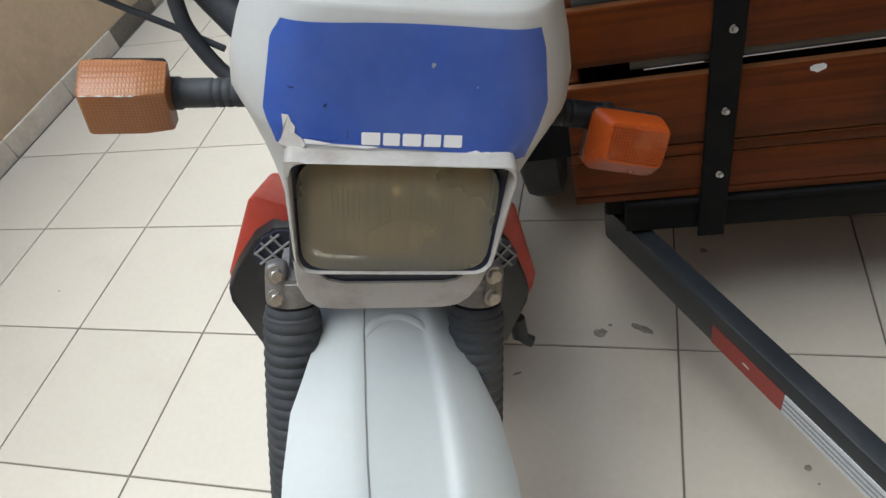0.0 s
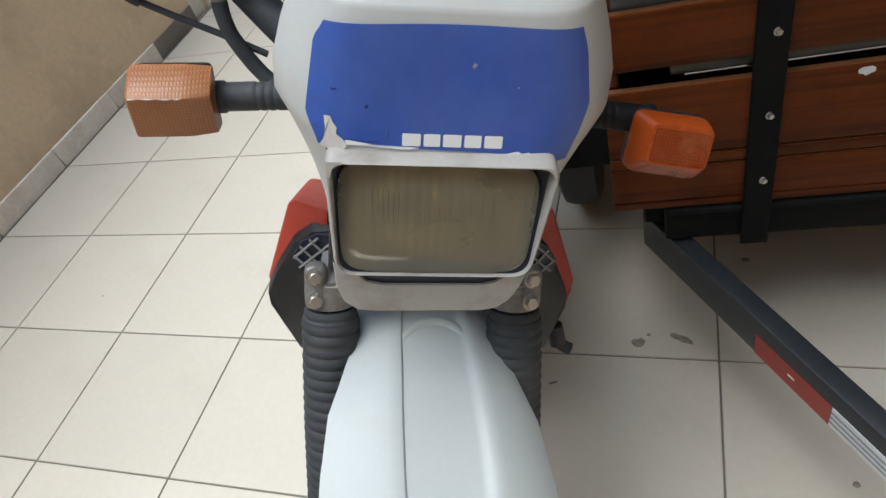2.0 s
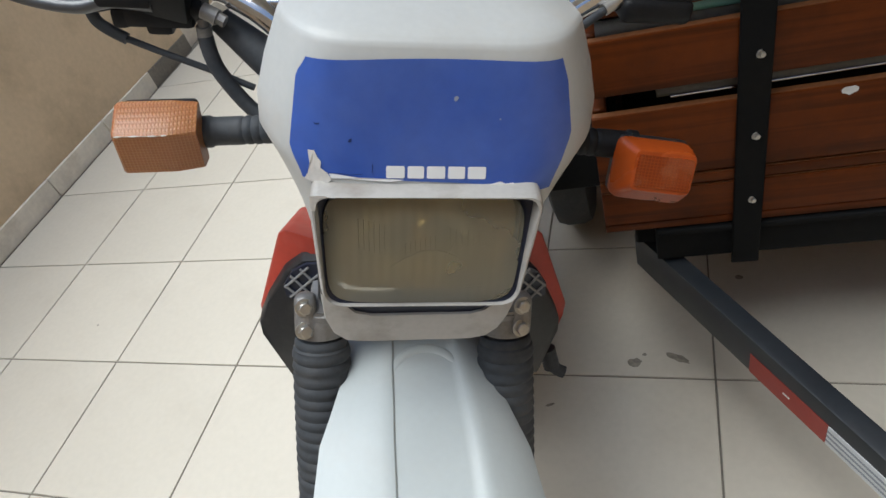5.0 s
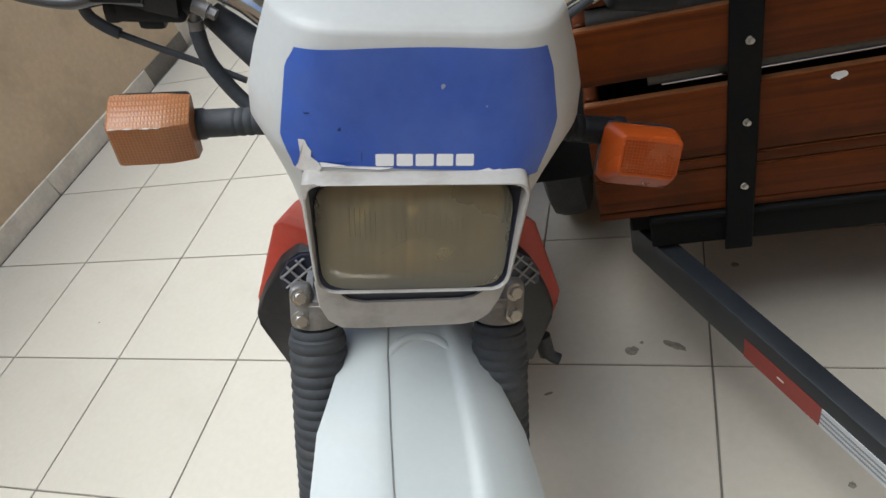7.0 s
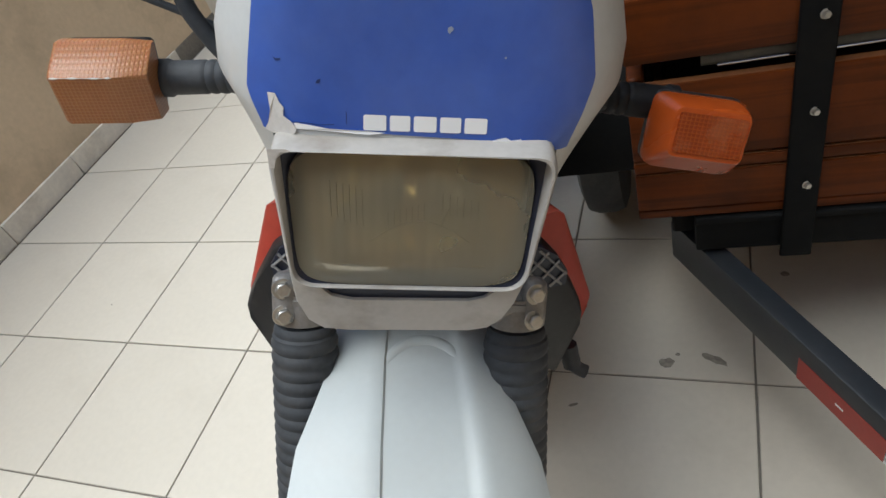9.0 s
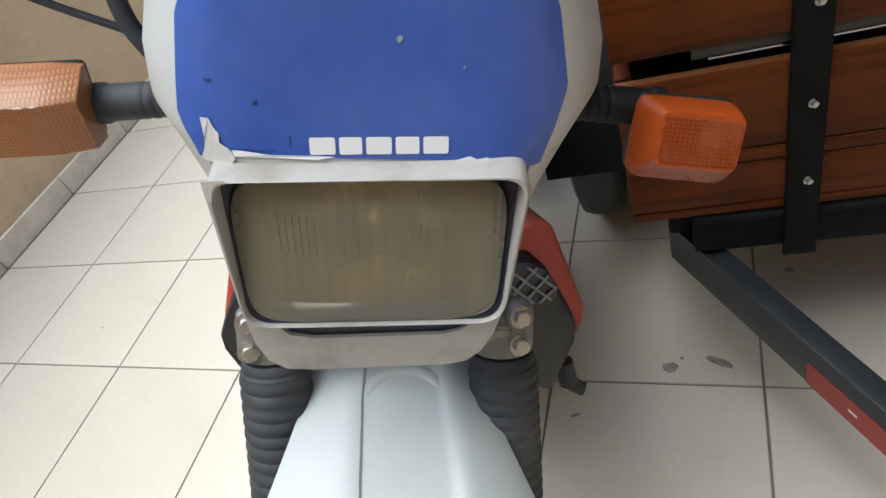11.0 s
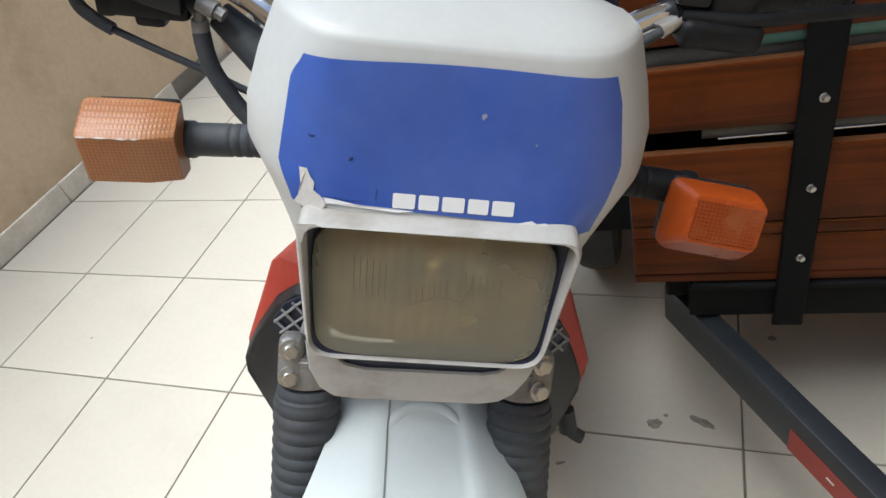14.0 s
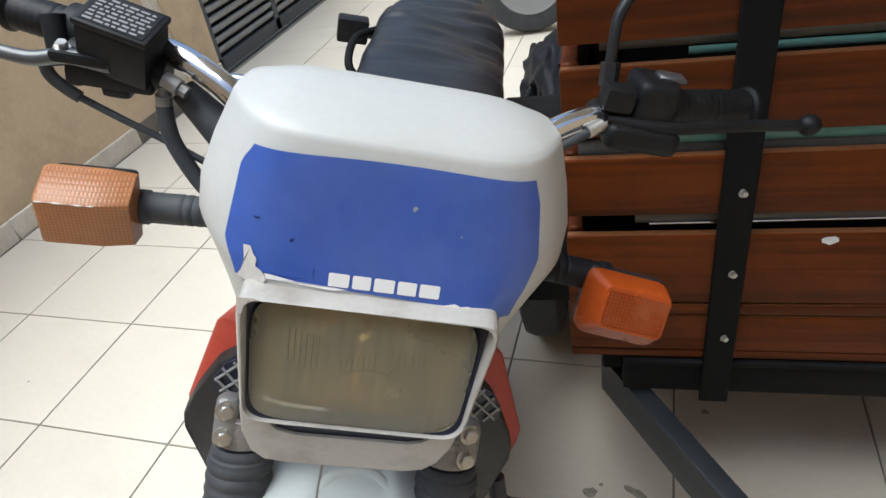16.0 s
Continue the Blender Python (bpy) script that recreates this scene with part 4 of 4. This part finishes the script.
# handlebar with its controls
bar = part("handlebar", tube([(-0.36, 0.17, 1.115), (-0.26, 0.145, 1.112), (-0.205, 0.126, 1.116), (-0.165, 0.110, 1.106), (-0.140, 0.10, 1.092), (-0.10, 0.09, 1.06), (0.0, 0.09, 1.035), (0.10, 0.09, 1.06), (0.150, 0.115, 1.100), (0.20, 0.132, 1.122), (0.27, 0.15, 1.135), (0.375, 0.18, 1.14)], 0.0122, 18, 6), M_CHROME, bike, "worn chrome handlebar")
part("cross_brace", tube([(-0.150, 0.112, 1.106), (0.150, 0.118, 1.112)], 0.006, 12, 1), M_CHROME, bar)
for s, p, q in ((-1, (-0.265, 0.146, 1.112), (-0.365, 0.172, 1.115)), (1, (0.275, 0.152, 1.136), (0.372, 0.179, 1.141))):
    part("grip", tube([Vector(p) + (Vector(q) - Vector(p)) * k / 40 for k in range(41)], lambda t: 0.0165 + 0.0012 * abs(math.sin(14 * math.pi * t)) + (0.003 if t > 0.94 else 0), 20, 1), M_CONTROL, bar, "black ribbed rubber grip")

# front brake: reservoir, lever, hose, switch wire
mcm = pose(-0.2430, 0.112, 1.122, 14, 9, -8)
mc = part("brake_reservoir", box(-0.031, 0.031, -0.022, 0.024, -0.024, 0.022, 0.004, 2, mcm), M_CONTROL, bike, "black square brake fluid reservoir")
part("reservoir_lid", box(-0.0322, 0.0322, -0.0235, 0.0255, 0.022, 0.028, 0.002, 2, mcm), M_CONTROL, mc)
part("label_plate", box(-0.0275, 0.0275, -0.0195, 0.0215, 0.0278, 0.0286, 0.0, 1, mcm), M_CONTROL, mc, "black printed plate", smooth=False)
lines = bmesh.new()
r_ = random.Random(2)
for k in range(7):
    y = -0.0175 + 0.0054 * k
    x = -0.025
    while x < 0.022:
        w = r_.uniform(0.003, 0.008)
        lines.faces.new([lines.verts.new(mcm @ Vector(p)) for p in ((x, y, 0.0289), (min(x + w, 0.0255), y, 0.0289), (min(x + w, 0.0255), y + 0.0026, 0.0289), (x, y + 0.0026, 0.0289))])
        x += w + 0.002
part("label_lines", lines, M_SLAT, mc, "small pale grey lines of print", smooth=False)
part("brake_cylinder", join(tube([(-0.29, 0.118, 1.104), (-0.205, 0.112, 1.100)], 0.014, 16, 1), box(-0.280, -0.215, 0.098, 0.15, 1.082, 1.104, 0.006, 2), box(-0.262, -0.236, 0.10, 0.13, 1.074, 1.09, 0.006, 2), box(-0.292, -0.276, 0.10, 0.125, 1.080, 1.10, 0.005, 2)), M_CONTROL, mc)
part("throttle_housing", join(tube([(-0.30, 0.152, 1.113), (-0.262, 0.144, 1.112)], 0.024, 20, 1), tube([(-0.31, 0.135, 1.13), (-0.30, 0.12, 1.09)], 0.011, 12, 1)), M_CONTROL, bar)
lev = part("brake_lever", tube([(-0.250, 0.100, 1.106), (-0.288, 0.100, 1.108), (-0.318, 0.098, 1.102), (-0.36, 0.105, 1.104), (-0.40, 0.115, 1.112)], lambda t: 0.0075 - 0.0015 * t, 12, 6), M_LEVER, mc, "dark grey painted brake lever")
part("lever_bracket", box(-0.300, -0.250, 0.092, 0.112, 1.104, 1.114, 0.003, 2), M_CONTROL, mc)
bolt(-0.2905, 0.102, 1.1155, 0.0052, 15, parent=mc)
part("banjo_bolt", join(tube([(-0.206, 0.104, 1.100), (-0.192, 0.100, 1.095)], 0.008, 14, 1), tube([(-0.192, 0.1, 1.095), (-0.185, 0.098, 1.092)], 0.006, 6, 1)), M_CLAMP, mc)
hose = part("brake_hose", tube([(-0.208, 0.105, 1.073), (-0.204, 0.10, 1.055), (-0.1955, 0.095, 1.037), (-0.171, 0.085, 1.008), (-0.14, 0.07, 0.99), (-0.10, 0.05, 0.965), (-0.07, 0.02, 0.92)], 0.0078, 14, 6), M_RUBBER, bike, "black rubber brake hose")
part("hose_fitting", join(tube([(-0.2075, 0.107, 1.098), (-0.2080, 0.1055, 1.082)], 0.0055, 12, 1), tube([(-0.2080, 0.105, 1.084), (-0.2078, 0.105, 1.062)], 0.0075, 14, 1)), M_CLAMP, hose)
part("throttle_cable", join(tube([(-0.316, 0.118, 1.094), (-0.312, 0.118, 1.080), (-0.300, 0.116, 1.071), (-0.286, 0.114, 1.064)], 0.006, 12, 5), tube([(-0.288, 0.114, 1.065), (-0.25, 0.11, 1.051), (-0.210, 0.105, 1.038), (-0.165, 0.095, 1.024)], 0.0035, 10, 5)), M_RUBBER, bike, "thin black throttle cable")
part("bar_cover", tube([(-0.196, 0.125, 1.082), (-0.16, 0.11, 1.058), (-0.11, 0.08, 1.03)], lambda t: 0.013 + 0.010 * t, 16, 5), M_RUBBER, bike, "black rubber sleeve under the handlebar")

# clutch side: mirror stalk, switch box, lever with ball end
perch = part("clutch_perch", join(tube([(0.196, 0.128, 1.121), (0.228, 0.140, 1.130)], 0.0175, 18, 1), box(0.195, 0.225, 0.11, 0.14, 1.135, 1.158, 0.005, 2)), M_CONTROL, bike, "black clutch lever perch")
part("mirror_stalk", join(tube([(0.203, 0.14, 1.15), (0.200, 0.145, 1.172)], 0.0095, 6, 1), tube([(0.2005, 0.144, 1.165), (0.197, 0.150, 1.195), (0.197, 0.156, 1.215), (0.210, 0.165, 1.240), (0.235, 0.178, 1.268), (0.27, 0.19, 1.30)], 0.0055, 12, 6)), M_BLACK, bike, "dark grey steel mirror stalk")
sw = part("switch_box", join(box(0.226, 0.270, 0.112, 0.165, 1.098, 1.168, 0.010, 3), box(0.205, 0.280, 0.102, 0.15, 1.100, 1.126, 0.010, 3)), M_CONTROL, bike, "black handlebar switch box")
part("switch", box(0.247, 0.275, 0.13, 0.15, 1.166, 1.172, 0.002, 1), M_LEVER, sw)
part("clutch_lever", join(tube([(0.205, 0.118, 1.125), (0.26, 0.112, 1.128), (0.32, 0.118, 1.137), (0.375, 0.128, 1.143), (0.405, 0.13, 1.147)], lambda t: 0.0075 - 0.002 * t, 12, 6), lathe([(0.001, -0.0115), (0.006, -0.010), (0.010, -0.005), (0.0115, 0), (0.010, 0.005), (0.006, 0.010), (0.001, 0.0115)], pose(0.414, 0.131, 1.149, 0, 90, 0), 18)), M_CONTROL, bike, "black clutch lever with ball end")
part("clutch_cable", tube([(0.20, 0.115, 1.118), (0.165, 0.10, 1.098), (0.12, 0.08, 1.07), (0.08, 0.05, 1.0)], 0.0045, 10, 6), M_RUBBER, bike)
part("cable_adjuster", tube([(0.205, 0.117, 1.121), (0.188, 0.110, 1.112)], 0.0065, 12, 1), M_ZINC, bike)


# body: tank, seat, engine, rear
def bent(y):
    """Sideways offset of the frame behind the turned steering."""
    return 0.022 + 0.085 * y


def hull(name, rows, mat, label, parent=None, n=24):
    """Rows of (y, bottom, top, half width)."""
    rings = []
    for y, z0, z1, w in rows:
        zc, h = (z0 + z1) / 2, (z1 - z0) / 2
        rings.append([(bent(y) + w * math.copysign(abs(math.cos(a)) ** 0.6, math.cos(a)), y, zc + h * math.copysign(abs(math.sin(a)) ** 0.6, math.sin(a))) for a in (2 * math.pi * k / n for k in range(n))])
    return part(name, loops(rings, True, True, True), mat, parent or bike, label)


hull("fuel_tank", [(0.12, 0.84, 0.93, 0.05), (0.16, 0.80, 0.97, 0.11), (0.26, 0.77, 0.99, 0.135), (0.40, 0.78, 0.97, 0.125), (0.50, 0.80, 0.92, 0.10), (0.56, 0.80, 0.87, 0.08)], M_WHITE, "white painted fuel tank")
seat_rows = []
for k in range(110):
    y = 0.50 + 0.92 * k / 109
    w = 0.105 + 0.058 * min(1, max(0, (y - 0.5) / 0.35))
    wrinkle = 0.004 * max(0.0, math.sin(27 * y)) ** 4 * (1 if y > 0.8 else 0.2)
    seat_rows.append((y, 0.745 + 0.03 * max(0, y - 0.9), 0.853 + 0.055 * max(0, y - 0.75) + wrinkle, w * (1 - 0.3 * max(0, (y - 1.3) / 0.12))))
seat = hull("seat", seat_rows, M_SEAT, "wrinkled black vinyl seat", n=48)
for v in seat.data.vertices:
    q = Vector((v.co.x * 7, v.co.y * 17, v.co.z * 7))
    v.co.z += (0.012 * noise.noise(q) + 0.006 * noise.noise(q * 2.3)) * min(1.0, max(0.0, (v.co.y - 0.80) * 3))
    v.co.x += 0.005 * noise.noise(q * 0.6 + Vector((9, 0, 0)))
hull("side_panel", [(0.55, 0.60, 0.74, 0.10), (0.75, 0.58, 0.75, 0.12), (0.95, 0.64, 0.76, 0.10)], M_WHITE, "white plastic side panels")
hull("tail_panel", [(0.92, 0.70, 0.78, 0.145), (1.1, 0.72, 0.80, 0.14), (1.36, 0.75, 0.82, 0.10)], M_RED, "faded red tail panel")
hull("rear_fender", [(1.15, 0.66, 0.74, 0.08), (1.4, 0.66, 0.76, 0.09), (1.62, 0.60, 0.70, 0.08)], M_WHITE, "white rear fender")
part("grab_rail", tube([(bent(0.92) - 0.150, 0.92, 0.80), (bent(0.95) - 0.185, 0.93, 0.83), (bent(1.05) - 0.19, 1.06, 0.845), (bent(1.2) - 0.155, 1.2, 0.83)], 0.009, 12, 6), M_STEEL, bike, "black steel grab rail")
rs = part("rear_signal", box(-0.037, 0.037, -0.025, 0.025, -0.029, 0.029, 0.008, 2), M_CONTROL, bike, "black rear turn signal housing")
rs.matrix_local = pose(bent(1.16) - 0.212, 1.16, 0.832, 0, 0, 5)
part("rear_signal_stem", tube([(bent(1.16) - 0.19, 1.16, 0.830), (bent(1.17) - 0.13, 1.17, 0.82)], 0.012, 12, 1), M_RUBBER, bike)
hull("engine", [(0.22, 0.30, 0.62, 0.09), (0.35, 0.25, 0.74, 0.13), (0.55, 0.25, 0.60, 0.15), (0.70, 0.28, 0.50, 0.12)], M_ALU, "aluminium engine block")
part("downtube", tube([(0.02, 0.08, 0.80), (0.04, 0.2, 0.55), (0.045, 0.24, 0.27), (bent(0.7), 0.7, 0.24)], 0.019, 14, 5), M_STEEL, bike)
hull("foot_pegs", [(0.60, 0.26, 0.285, 0.24), (0.63, 0.26, 0.285, 0.24)], M_STEEL, "black steel foot pegs")
part("side_stand", tube([(bent(0.6) + 0.13, 0.58, 0.28), (bent(0.6) + 0.19, 0.56, 0.10), (bent(0.6) + 0.235, 0.55, -0.075)], 0.011, 12, 4), M_STEEL, bike, "black steel side stand")
part("swing_arm", join(*(tube([(bent(0.7) + s * 0.09, 0.70, 0.36), (bent(1.32) + s * 0.09, 1.32, 0.32)], 0.022, 12, 1) for s in (-1, 1))), M_STEEL, bike)
wr = Matrix.Translation((bent(1.32), 1.32, 0.325)) @ pose(0, 0, 0, 0, 90, 0) @ pose(0, 0, 0, 4, 0, 0)
rw = part("rear_wheel", lathe([(0.235, -0.03), (0.26, -0.052), (0.295, -0.056), (0.318, -0.04), (0.325, 0.0), (0.318, 0.04), (0.295, 0.056), (0.26, 0.052), (0.235, 0.03)], wr, 56), M_RUBBER, bike, "black rubber rear tyre")
part("rim", lathe([(0.225, -0.026), (0.24, -0.03), (0.232, 0.0), (0.24, 0.03), (0.225, 0.026)], wr, 48), M_ALU, rw)
part("hub", lathe([(0.02, -0.08), (0.06, -0.07), (0.06, 0.07), (0.02, 0.08)], wr, 24), M_ALU, rw)


# ---------------------------------------------------------------- farther back
def build_far_wheel():
    m = pose(0.46, 3.02, 0.0, 0, 0, 14)
    t = thing("spare_wheel", m, "dark wheel with a pale rim ring leaning at the back", "wheel")
    ax = pose(0, 0, 0.292, 82, 0, 0)
    part("tyre", lathe([(0.19, -0.05), (0.24, -0.062), (0.28, -0.045), (0.292, 0.0), (0.28, 0.045), (0.24, 0.062), (0.19, 0.05)], ax, 48), M_RUBBER, t)
    part("rim", lathe([(0.176, -0.052), (0.190, -0.056), (0.196, -0.05), (0.196, 0.05), (0.190, 0.056), (0.176, 0.052)], ax, 48), M_SLAT, t, "pale grey metal rim ring")
    part("wheel_disc", lathe([(0.178, -0.02), (0.178, 0.02), (0.11, 0.03), (0.06, 0.036), (0.02, 0.036)], ax, 40), M_STEEL, t, "dark wheel disc")


build_far_wheel()

bm = bmesh.new()
bmesh.ops.create_icosphere(bm, subdivisions=5, radius=1)
for v in bm.verts:
    n = v.co.normalized()
    flat = Vector((n.x, n.y, 0.0))
    r = 1 + 0.30 * noise.noise(flat * 2.9) + 0.22 * noise.noise(flat * 6.5) + 0.05 * noise.noise(n * 9)
    v.co = Vector((n.x * r * 0.15, n.y * r * 0.43, max(n.z * 0.29 + 0.05 * noise.noise(n * 3.1) + 0.06, 0.0)))
heap = part("tarpaulin", bm, M_DARK)
heap.matrix_world = pose(0.77, 1.80, 0, 0, 0, 10)
tagged(heap, "crumpled black tarpaulin lying beside the trailer wheel", "tarpaulin")


# ---------------------------------------------------------------- floor tiles
def tile_mesh():
    bm = box(0.0022, S - 0.0022, 0.0022, S - 0.0022, -0.006, 0.0, 0.0012, 1)
    return bm


def joint(i):
    """Place of a joint across the floor; the courses by the wall are laid a little wider."""
    return 0.012 + (0.42 if i < 0 else 0.4083) * i


first = part("tile", tile_mesh(), M_TILE, floor)
for i in range(-3, 7):
    for j in range(-12, 16):
        o = first
        if (i, j) != (-3, -12):
            o = first.copy()
            scene.collection.objects.link(o)
        o.location = (joint(i), j * S + 0.003, 0)
        o.scale.x = (joint(i + 1) - joint(i)) / S
